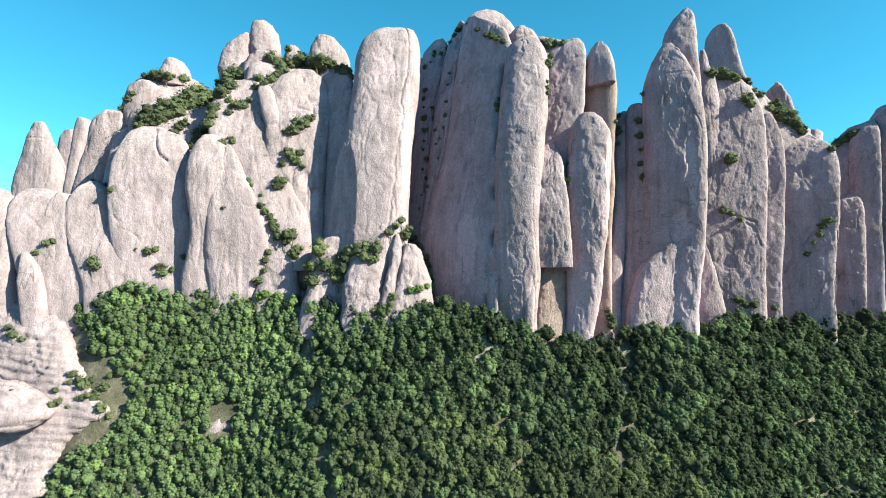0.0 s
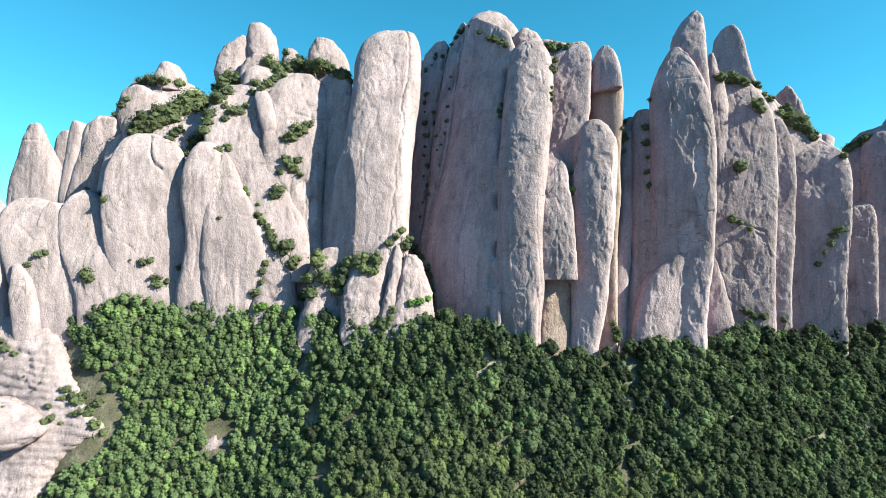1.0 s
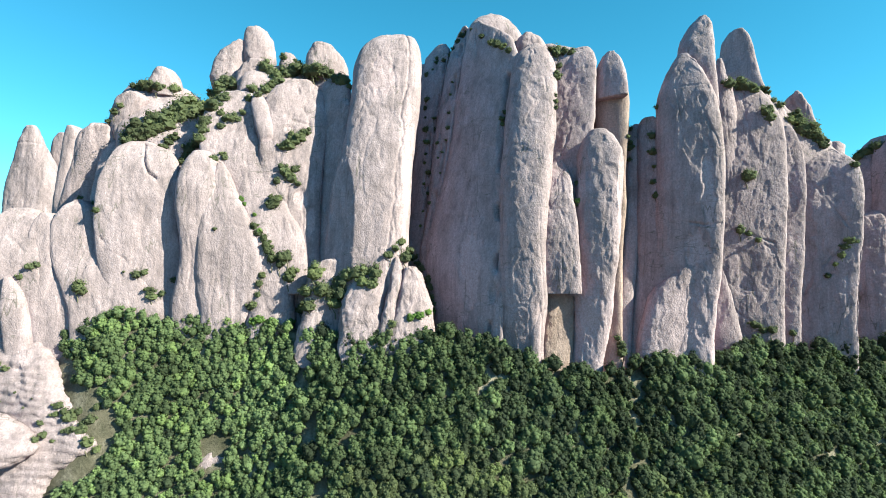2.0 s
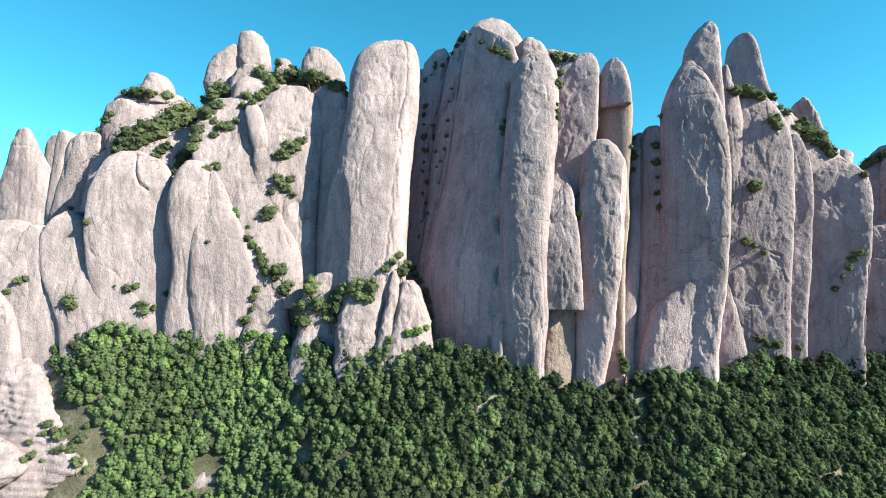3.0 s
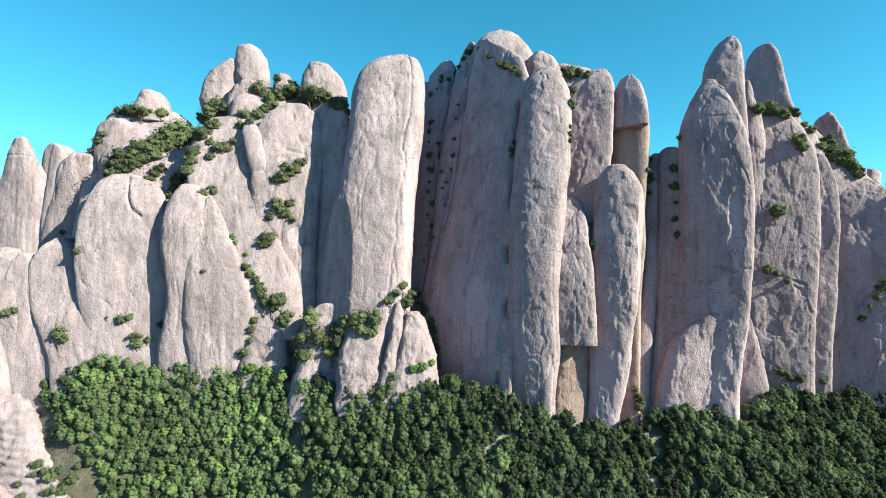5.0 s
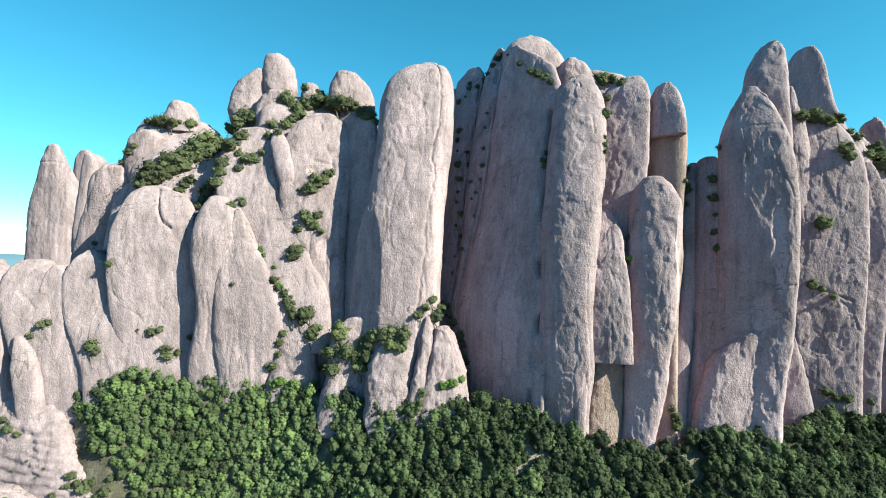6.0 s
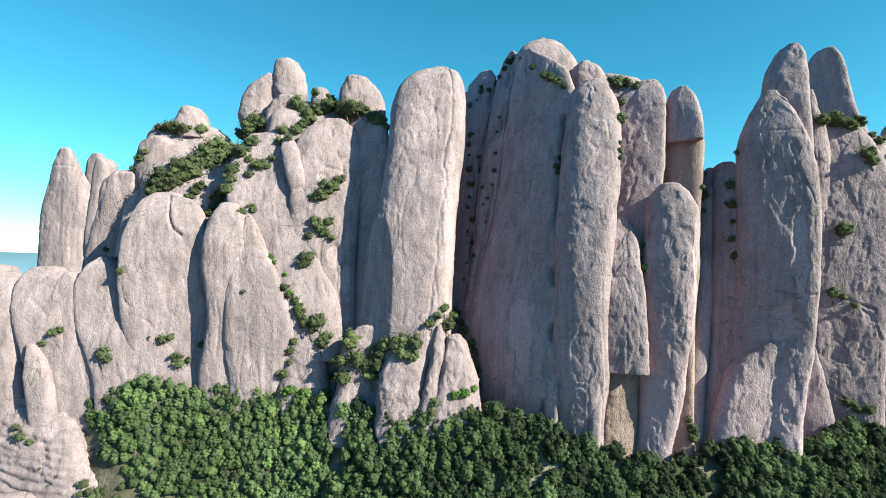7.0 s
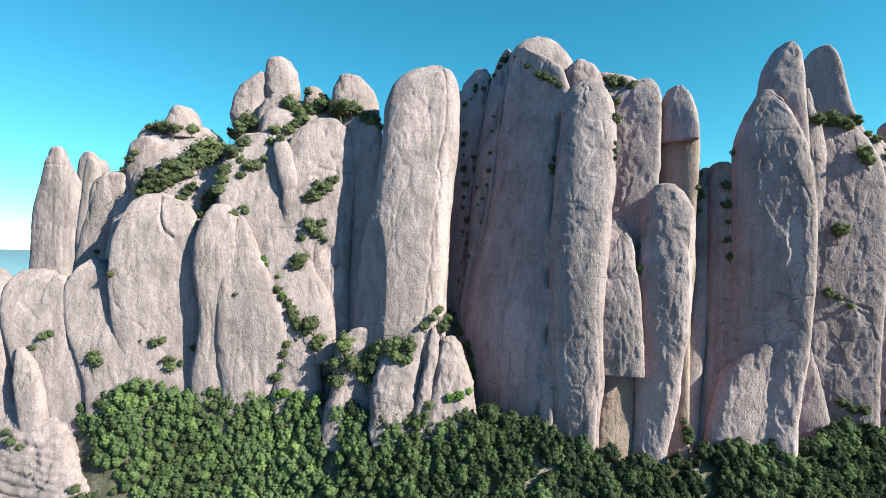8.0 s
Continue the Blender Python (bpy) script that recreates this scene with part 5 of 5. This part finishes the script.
def trunk_arrays(height, radius, seed):
    """A tapered, slightly bent trunk with three limbs."""
    rng = np.random.default_rng(seed)
    verts, faces = [], []

    def limb(a, b, r0, r1):
        a, b = np.array(a, float), np.array(b, float)
        axis = (b - a) / np.linalg.norm(b - a)
        side = np.cross(axis, (0.3, 0.9, 0.1))
        side /= np.linalg.norm(side)
        other = np.cross(axis, side)
        start = len(verts)
        for c, r in ((a, r0), ((a + b) / 2 + 0.12 * side, (r0 + r1) / 2), (b, r1)):
            for q in range(6):
                t = q * math.pi / 3
                verts.append(tuple(c + r * (math.cos(t) * side + math.sin(t) * other)))
        for ring in (0, 6):
            for q in range(6):
                w = (q + 1) % 6
                faces.append((start + ring + q, start + ring + w, start + ring + 6 + w, start + ring + 6 + q))

    limb((0, 0, -1.0), (0.15, 0.1, height * 0.6), radius, radius * 0.6)
    for k in range(3):
        t = k * 2.1 + rng.uniform(0, 1)
        limb((0.1, 0.08, height * 0.45), (math.cos(t) * height * 0.25, math.sin(t) * height * 0.25, height * 0.85), radius * 0.5, radius * 0.2)
    return verts, faces


KINDS = []
for k in range(12):
    rng = np.random.default_rng(300 + k)
    # six slim young trees, then six broad ones
    wide, tall = (rng.uniform(5.0, 6.8), rng.uniform(6.2, 8.6)) if k < 6 else (rng.uniform(5.8, 8.4), rng.uniform(6.8, 9.8))
    KINDS.append((crown_arrays(40 + k, wide, tall, int(rng.integers(20, 26)) if k < 6 else int(rng.integers(24, 34)), 370 if k < 6 else 440, 0.44), 0.2))


def wood_places():
    """Scattered tree places on the slope: x, y, z, size, turn, kind, way down the slope, tone."""
    rng = np.random.default_rng(11)
    cells, out = {}, []
    clear = ((-101.4, 247, 3.6), (-97, 247, 2.8), (-105.5, 247, 2.8), (20.5, 254, 2.4), (20.5, 252, 2.6), (20, 249.5, 2.0), (0.7, 247.6, 2.8))
    for _ in range(86000):
        x, s = rng.uniform(-222, 262), rng.uniform(0, 97)
        y = float(np.interp(x, FOOT_X, FOOT_Y)) - 0.6 - s * 0.4
        if any((x - a) ** 2 + (y - b) ** 2 < r * r for a, b, r in clear):
            continue
        if x < np.interp(s, (0, 20, 28, 34, 46, 50, 56, 62, 66), (-182, -168, -157, -147, -142, -145, -154, -164, -230)) + 2 * math.sin(s * 0.5):
            continue
        # two gullies run down through the wood
        if abs(x - np.interp(s, (3, 22, 38, 56, 102), (-70, -65, -59, -52.5, -44)) + 1.5 * math.sin(s * 0.3)) < 3.3 or abs(x - np.interp(s, (0, 10, 35, 55, 102), (94, 89, 82, 77, 70)) + 1.5 * math.sin(s * 0.4)) < 2.3:
            continue
        thick = x < -66
        gap = 2.9 if thick else 3.4
        key = (int(x // 4.4), int(s // 4.4))
        if any((x - u) ** 2 + (s - v) ** 2 < gap * gap for i in (-1, 0, 1) for j in (-1, 0, 1) for u, v in cells.get((key[0] + i, key[1] + j), ())):
            continue
        cells.setdefault(key, []).append((x, s))
        if thick:
            size, kind = rng.uniform(0.70, 1.24), int(rng.integers(0, 7))
        else:
            size, kind = rng.uniform(0.70, 1.35) * (1.2 if rng.random() < 0.14 else 1.0), int(rng.integers(3, 12))
        # tones darken towards +x, standing in for the shade on that part of the slope
        shade_side = np.clip((x + 90) / 120, 0, 1)
        tone = float(np.clip(rng.normal(0.64 - 0.48 * shade_side, 0.22), 0, 1))
        out.append((x, y, size, rng.uniform(0, 6.28), kind, s, tone))
    z = ground_height(np.array([o[0] for o in out]), np.array([o[1] for o in out]))
    return [(x, y, float(h), size, turn, kind, s, tone) for (x, y, size, turn, kind, s, tone), h in zip(out, z)]


PLACES = wood_places()
# the lower stretch of the slope holds the trees that are built one by one
single = sorted((p for p in PLACES if abs(p[0] - 36) < 78 and 36 < p[6] < 88), key=lambda p: -p[6])[:290]
single_set = set(single)

patterns = {}
for k in sorted({p[5] for p in single}):
    (v, f), lift = KINDS[k]
    tree = new("tree")
    tagged(tree, "bushy dark green evergreen oak on the steep slope", "tree", "trees of the slope wood")
    tv, tf = trunk_arrays(5.5, 0.24, k)
    trunk = new("trunk", mesh_of("trunk", tv, tf, BARK))
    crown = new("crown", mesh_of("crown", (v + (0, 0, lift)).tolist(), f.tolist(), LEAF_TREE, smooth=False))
    trunk.parent = crown.parent = tree
    patterns[k] = tree
used = set()
for x, y, z, size, turn, kind, s, tone in single:
    m = Matrix.LocRotScale((x, y, z), Euler((0, 0, turn)), (size, size, size))
    if kind not in used:
        used.add(kind)
        patterns[kind].matrix_basis = m
    else:
        copy = copy_thing(patterns[kind], Matrix.Translation((x, y, z)) @ Euler((0, 0, turn)).to_matrix().to_4x4())
        copy.scale = (size, size, size)

all_v, all_f, all_t, at = [], [], [], 0
for x, y, z, size, turn, kind, s, tone in PLACES:
    if (x, y, z, size, turn, kind, s, tone) in single_set:
        continue
    (v, f), lift = KINDS[kind]
    c, sn = math.cos(turn), math.sin(turn)
    w = (v + (0, 0, lift)) * size @ np.array([[c, sn, 0], [-sn, c, 0], [0, 0, 1]]) + (x, y, z)
    all_v.append(w)
    all_f.append(f + at)
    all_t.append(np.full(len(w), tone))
    at += len(w)
vs, fs = np.vstack(all_v), np.vstack(all_f)


def fast_mesh(name, vs, fs, mat):
    me = bpy.data.meshes.new(name)
    me.vertices.add(len(vs))
    me.vertices.foreach_set("co", vs.astype(np.float32).ravel())
    me.loops.add(fs.size)
    me.loops.foreach_set("vertex_index", fs.astype(np.int32).ravel())
    me.polygons.add(len(fs))
    me.polygons.foreach_set("loop_start", np.arange(0, fs.size, 3, dtype=np.int32))
    me.update(calc_edges=True)
    me.materials.append(mat)
    return me


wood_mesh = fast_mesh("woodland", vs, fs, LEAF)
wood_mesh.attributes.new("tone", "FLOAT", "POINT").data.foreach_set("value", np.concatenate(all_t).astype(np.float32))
tagged(new("woodland", wood_mesh), "dense evergreen oak wood covering the steep slope below the cliffs", "woods", kind="stuff")


# ---- shrubs on the rocks ----
def shrub_pattern(name, label, seed, mat, leaves=360):
    """A shrub one metre wide on a short forked stem."""
    v, f = crown_arrays(seed, 1.0, 0.85, 14, leaves, 0.062)
    thing = tagged(new(name), label, "shrub", "shrubs growing on the cliffs")
    tv, tf = trunk_arrays(0.6, 0.035, seed)
    stem = new("stem", mesh_of("stem", [(a, b, c * 0.5 - 0.05) for a, b, c in tv], tf, BARK))
    leaf = new("foliage", mesh_of("foliage", (v - (0, 0, 0.12)).tolist(), f.tolist(), mat, smooth=False))
    stem.parent = leaf.parent = thing
    return thing


DARK_SHRUBS = [shrub_pattern("shrub", "dark green evergreen shrub rooted in a rock crack", 90 + k, LEAF_DARK) for k in range(5)]
LIGHT_SHRUBS = [shrub_pattern("shrub", "fresh light green shrub on a rock ledge", 120 + k, LEAF_LIGHT) for k in range(2)]
SHRUBS = {"dark": DARK_SHRUBS, "light": LIGHT_SHRUBS}
shrub_rng = random.Random(5)
fresh = {"dark": list(DARK_SHRUBS), "light": list(LIGHT_SHRUBS)}


def shrubs(kind, *places):
    """Shrubs of one kind at (x, y, z, width)."""
    for x, y, z, wide in places:
        wide *= shrub_rng.uniform(0.95, 1.45)
        at = Matrix.Translation((x, y - 0.1 * wide, z - 0.33 * wide)) @ Euler((0, 0, shrub_rng.uniform(0, 6.28))).to_matrix().to_4x4()
        thing = fresh[kind].pop() if fresh[kind] else copy_thing(shrub_rng.choice(SHRUBS[kind]), at)
        thing.matrix_basis = at
        thing.scale = (wide, wide, wide * shrub_rng.uniform(0.8, 1.15))


shrubs("dark", (-165.1, 283.8, 167.7, 10.4), (-162.1, 285.0, 171.9, 11.3), (-158.8, 284.7, 169.3, 10.3), (-156.6, 286.7, 174.0, 12.3), (-155.9, 289.2, 179.7, 12.4), (-152.0, 287.9, 176.0, 11.3), (-152.1, 290.9, 181.8, 13.4), (-148.2, 289.5, 178.2, 11.3), (-148.2, 293.8, 185.1, 13.4), (-143.9, 293.6, 182.8, 12.4), (-144.6, 298.0, 189.3, 13.6), (-140.4, 297.5, 186.5, 12.5), (-141.2, 304.6, 193.4, 13.8), (-136.0, 302.0, 190.1, 12.6), (-124.1, 288.0, 187.3, 11.0), (-133.7, 313.9, 202.2, 12.1), (-128.2, 308.4, 203.6, 9.9), (-125.3, 309.4, 207.4, 10.9), (-120.2, 307.8, 206.1, 9.8), (-119.4, 291.3, 192.9, 8.4), (-143.8, 287.3, 170.2, 7.4), (-145.3, 286.0, 167.6, 6.5))
shrubs("dark", (-147.2, 285.0, 165.1, 5.5), (-171.9, 304.9, 202.9, 8.2), (-166.2, 301.8, 202.7, 9.1), (-160.3, 300.6, 202.2, 8.0), (-153.3, 304.3, 202.1, 6.0), (-172.9, 287.5, 187.3, 4.9), (-176.1, 287.9, 184.2, 5.9), (-180.0, 289.3, 179.6, 4.9), (-125.9, 283.8, 177.9, 7.2), (-126.0, 282.3, 172.7, 8.1), (-126.8, 280.9, 168.2, 8.0), (-133.1, 289.6, 167.0, 8.3), (-135.5, 288.1, 163.4, 8.2), (-136.8, 286.4, 159.8, 6.4), (-137.9, 285.6, 157.0, 6.3), (-103.4, 309.0, 216.1, 8.8), (-99.6, 308.2, 213.3, 8.8), (-95.6, 306.2, 210.3, 8.7), (-91.6, 309.7, 212.8, 9.7), (-87.3, 310.1, 214.8, 9.7), (-84.6, 315.5, 216.4, 10.8), (-78.1, 307.4, 213.5, 11.5))
shrubs("dark", (-73.5, 305.2, 213.3, 10.4), (-69.4, 306.3, 213.1, 9.5), (-65.6, 307.2, 210.8, 7.6), (-61.0, 301.2, 205.9, 6.5), (-56.5, 298.9, 203.9, 7.3), (-53.0, 297.6, 201.1, 6.3), (-93.4, 309.3, 222.6, 6.9), (-86.0, 313.3, 220.2, 5.9), (-106.4, 299.3, 200.0, 7.5), (-100.6, 290.3, 193.8, 7.3), (-100.5, 301.1, 200.7, 8.5), (-97.8, 303.0, 204.2, 8.5), (-105.9, 293.4, 192.8, 5.5), (-94.9, 304.4, 206.1, 8.6), (-118.9, 286.6, 182.8, 4.5), (-116.3, 285.7, 179.3, 5.4), (-112.8, 287.3, 180.7, 7.2), (-109.7, 287.4, 179.8, 6.3), (-108.2, 288.9, 183.6, 4.5), (-117.6, 283.9, 174.9, 4.5), (-81.9, 284.7, 165.5, 9.4), (-79.3, 286.2, 168.5, 9.5))
shrubs("dark", (-76.4, 287.0, 170.0, 8.6), (-84.6, 283.4, 164.5, 6.8), (-74.3, 288.3, 173.1, 6.1), (-82.1, 280.9, 150.5, 6.7), (-79.1, 281.2, 147.4, 7.5), (-78.0, 282.5, 152.4, 6.7), (-76.1, 281.6, 144.5, 5.8), (-86.0, 279.1, 145.4, 5.8), (-86.4, 276.1, 134.1, 7.4), (-87.5, 275.1, 132.4, 5.7), (-84.5, 277.6, 136.5, 5.8), (-113.9, 279.6, 159.4, 5.2), (-112.9, 278.8, 157.1, 4.3), (-117.0, 276.2, 156.4, 4.3), (-94.6, 270.7, 121.3, 5.6), (-92.1, 270.2, 118.2, 6.4), (-89.0, 270.1, 115.3, 6.4), (-87.7, 269.6, 112.3, 5.6), (-86.8, 269.8, 109.4, 5.5), (-84.8, 270.0, 105.7, 5.5), (-78.5, 271.7, 106.7, 8.7), (-81.2, 271.0, 102.9, 5.5))
shrubs("dark", (-77.0, 272.1, 96.5, 7.1), (-75.8, 272.7, 99.5, 6.3), (-89.3, 269.3, 97.8, 5.5), (-90.5, 268.8, 93.4, 5.5), (-91.0, 269.0, 87.7, 4.7), (-93.0, 268.4, 83.4, 4.7), (-94.5, 268.9, 82.0, 4.8), (-62.3, 265.3, 98.9, 9.1), (-66.7, 266.4, 90.4, 9.9), (-64.8, 264.9, 83.3, 9.1), (-59.3, 265.1, 90.4, 9.8), (-55.1, 265.4, 89.0, 9.0), (-51.1, 266.5, 93.3, 9.8), (-46.4, 263.9, 97.4, 9.7), (-42.1, 263.0, 98.8, 8.9), (-37.9, 263.3, 100.2, 8.9), (-33.5, 262.2, 98.7, 7.4), (-52.4, 266.1, 84.8, 8.3), (-49.4, 265.3, 89.0, 9.0), (-38.9, 260.7, 94.4, 8.8), (-34.6, 260.3, 93.0, 7.3), (-72.5, 278.3, 80.5, 8.0))
shrubs("dark", (-24.5, 256.9, 75.0, 6.5), (-25.7, 255.9, 71.0, 5.7), (-21.4, 267.0, 113.5, 6.0), (-24.1, 265.1, 110.4, 5.2), (-26.8, 264.2, 107.4, 5.9), (-18.8, 271.5, 109.6, 5.3), (-20.0, 268.5, 106.4, 7.5), (-17.6, 301.7, 108.0, 8.4), (-14.0, 294.5, 104.2, 5.8), (-12.3, 290.2, 100.7, 4.9), (-9.0, 286.0, 95.8, 6.4), (-7.4, 284.3, 91.2, 5.5), (-6.8, 284.1, 86.6, 4.7), (-5.9, 283.1, 83.6, 5.5), (-11.5, 323.9, 202.7, 4.2), (-12.1, 320.6, 190.8, 2.5), (-11.1, 314.5, 174.6, 3.9), (-9.9, 308.9, 155.9, 3.8), (-12.2, 309.3, 149.2, 2.4), (-6.7, 316.1, 189.2, 2.7), (-4.8, 304.1, 171.5, 3.4), (-3.1, 298.9, 153.4, 1.8))
shrubs("dark", (-8.8, 297.2, 136.7, 3.0), (1.9, 305.0, 188.8, 3.1), (0.2, 301.2, 172.3, 1.9), (-11.8, 331.2, 220.4, 3.3), (-5.3, 331.4, 228.0, 4.4), (-8.1, 329.2, 223.3, 2.1), (-12.2, 322.8, 196.9, 3.1), (-11.6, 317.6, 182.6, 4.5), (-11.7, 312.6, 167.1, 2.7), (-12.0, 311.2, 161.6, 2.9), (-6.0, 316.3, 182.2, 3.6), (-4.1, 300.6, 162.1, 1.9), (-2.1, 300.1, 165.3, 2.2), (-9.4, 306.8, 143.6, 3.4), (3.6, 312.6, 209.1, 1.8), (2.6, 309.3, 200.7, 2.3), (1.2, 301.7, 179.2, 3.0), (-12.6, 304.3, 133.1, 2.1), (-13.9, 302.9, 124.6, 2.8), (2.0, 331.2, 232.3, 5.9), (4.5, 326.6, 234.8, 3.3), (7.4, 327.0, 239.4, 4.4))
shrubs("dark", (10.0, 329.8, 244.5, 5.0), (12.3, 330.3, 247.1, 2.8), (-1.6, 328.5, 228.6, 3.3), (-5.3, 334.1, 232.2, 4.0), (14.3, 310.1, 239.0, 2.4), (28.5, 278.5, 177.7, 4.1), (29.0, 278.0, 174.5, 3.7), (30.5, 280.4, 181.5, 3.3), (24.8, 297.7, 225.7, 4.6), (27.8, 294.7, 223.6, 5.5), (30.7, 291.2, 220.5, 5.4), (33.5, 287.8, 217.0, 4.5), (20.3, 303.8, 232.2, 3.8), (62.4, 305.6, 223.3, 6.7), (67.4, 305.3, 223.1, 7.6), (67.6, 291.6, 217.4, 6.4), (60.8, 290.0, 209.4, 5.4), (55.3, 271.4, 196.5, 5.0), (53.2, 264.3, 181.6, 3.2), (53.0, 263.5, 178.4, 3.2), (53.4, 265.4, 185.0, 3.2), (59.2, 306.0, 225.6, 4.8))
shrubs("dark", (62.3, 260.6, 141.1, 3.1), (61.6, 258.2, 130.7, 3.0), (106.7, 275.6, 182.6, 3.4), (92.1, 276.3, 167.7, 3.8), (96.0, 286.7, 164.6, 6.2), (95.6, 285.0, 157.8, 2.9), (105.1, 278.9, 168.5, 5.2), (104.7, 277.0, 160.2, 6.9), (104.7, 275.6, 152.2, 3.3), (103.8, 275.4, 144.6, 3.8), (104.7, 273.5, 137.5, 4.2), (97.9, 288.8, 174.9, 3.5), (152.6, 293.7, 201.1, 6.9), (159.7, 301.2, 203.5, 7.1), (161.8, 297.9, 200.8, 8.0), (164.4, 295.6, 199.5, 7.0), (166.1, 293.8, 197.9, 6.0), (189.7, 324.3, 209.4, 5.5), (191.9, 324.0, 206.4, 5.5), (187.3, 310.8, 197.7, 5.3), (190.0, 309.8, 194.6, 5.3), (168.7, 287.3, 183.9, 7.8))
shrubs("dark", (169.8, 286.0, 180.3, 6.8), (200.7, 311.8, 185.7, 11.8), (202.7, 310.0, 181.6, 12.8), (204.9, 308.4, 178.7, 12.8), (207.7, 307.5, 176.4, 10.7), (208.7, 305.7, 173.5, 9.5), (209.3, 303.7, 169.9, 7.4), (200.5, 313.6, 189.2, 8.6), (221.5, 324.8, 184.8, 6.8), (194.0, 307.7, 185.5, 7.4), (156.2, 285.1, 149.0, 7.4), (157.6, 284.7, 149.8, 6.5), (246.4, 327.2, 168.2, 8.2), (248.3, 326.3, 170.5, 8.2), (250.2, 324.0, 171.6, 8.2), (252.8, 322.7, 173.4, 8.2), (250.0, 315.9, 172.8, 6.9), (215.3, 289.1, 156.4, 5.1), (151.7, 284.3, 120.9, 5.4), (155.7, 283.3, 119.2, 4.5), (159.3, 281.7, 115.9, 3.6), (206.2, 286.2, 112.8, 5.9))
shrubs("dark", (208.6, 285.1, 115.7, 6.9), (201.8, 286.9, 103.6, 3.9), (198.9, 288.5, 97.5, 3.9), (204.3, 285.9, 108.1, 4.9), (-194.2, 258.9, 101.3, 6.3), (-192.0, 259.6, 101.9, 4.5), (-198.5, 257.5, 96.2, 4.5), (-172.4, 260.4, 91.6, 7.8), (-170.9, 260.2, 89.7, 5.2), (-111.3, 265.1, 119.6, 3.2), (-148.7, 265.7, 97.6, 5.1), (-145.5, 266.5, 98.5, 5.1), (-140.8, 266.5, 87.6, 5.9), (-142.4, 266.6, 90.5, 5.0), (-137.2, 267.5, 88.2, 3.3), (-154.1, 263.9, 98.9, 2.1), (-132.5, 269.4, 94.9, 4.2), (-167.7, 263.3, 128.8, 4.4), (-178.2, 277.3, 133.5, 3.7), (-194.8, 290.6, 138.6, 3.9), (-202.3, 251.5, 57.9, 7.2), (-206.3, 252.8, 61.0, 5.6))
shrubs("dark", (-197.9, 250.9, 55.3, 3.9), (-170.9, 247.6, 40.1, 5.2), (-170.7, 245.7, 36.6, 4.7), (-165.3, 247.7, 35.0, 6.7), (-162.4, 248.9, 37.3, 6.2), (-155.9, 247.3, 33.8, 6.6), (-158.9, 246.1, 30.2, 6.7), (-163.3, 245.0, 30.4, 6.2), (-154.7, 248.9, 38.6, 4.1), (-175.7, 243.8, 33.1, 3.1), (-173.4, 242.9, 28.3, 4.2), (-173.2, 237.5, 27.5, 4.1), (-154.2, 243.0, 25.3, 5.0), (-150.9, 244.1, 21.7, 4.0), (-169.1, 242.3, 25.9, 2.6), (-190.3, 246.9, 45.3, 1.6), (-196.2, 246.3, 41.6, 1.4), (-185.1, 245.6, 39.1, 1.6), (-190.8, 236.9, 34.4, 1.6), (-181.9, 246.2, 42.9, 1.3), (83.7, 266.6, 65.0, 5.4), (84.0, 266.3, 60.8, 5.4))
shrubs("dark", (82.5, 267.0, 67.8, 3.9), (156.8, 283.2, 73.0, 6.3), (160.3, 281.5, 70.1, 6.3), (164.1, 280.3, 70.7, 5.4), (176.4, 283.3, 68.5, 4.6))
shrubs("light", (-12.3, 258.8, 79.1, 6.5), (-8.2, 261.3, 80.5, 5.8), (-5.9, 284.0, 79.0, 5.5), (-16.3, 257.7, 77.8, 4.3), (-102.0, 273.7, 135.2, 4.1), (-100.3, 273.2, 132.7, 3.3), (-94.7, 272.0, 127.4, 3.2), (-91.6, 270.2, 119.2, 4.0), (62.0, 257.6, 132.5, 4.5), (-92.3, 267.3, 74.8, 5.5), (-89.6, 267.7, 76.3, 6.3), (-84.1, 268.1, 74.8, 5.5), (-75.8, 271.3, 73.9, 4.7))
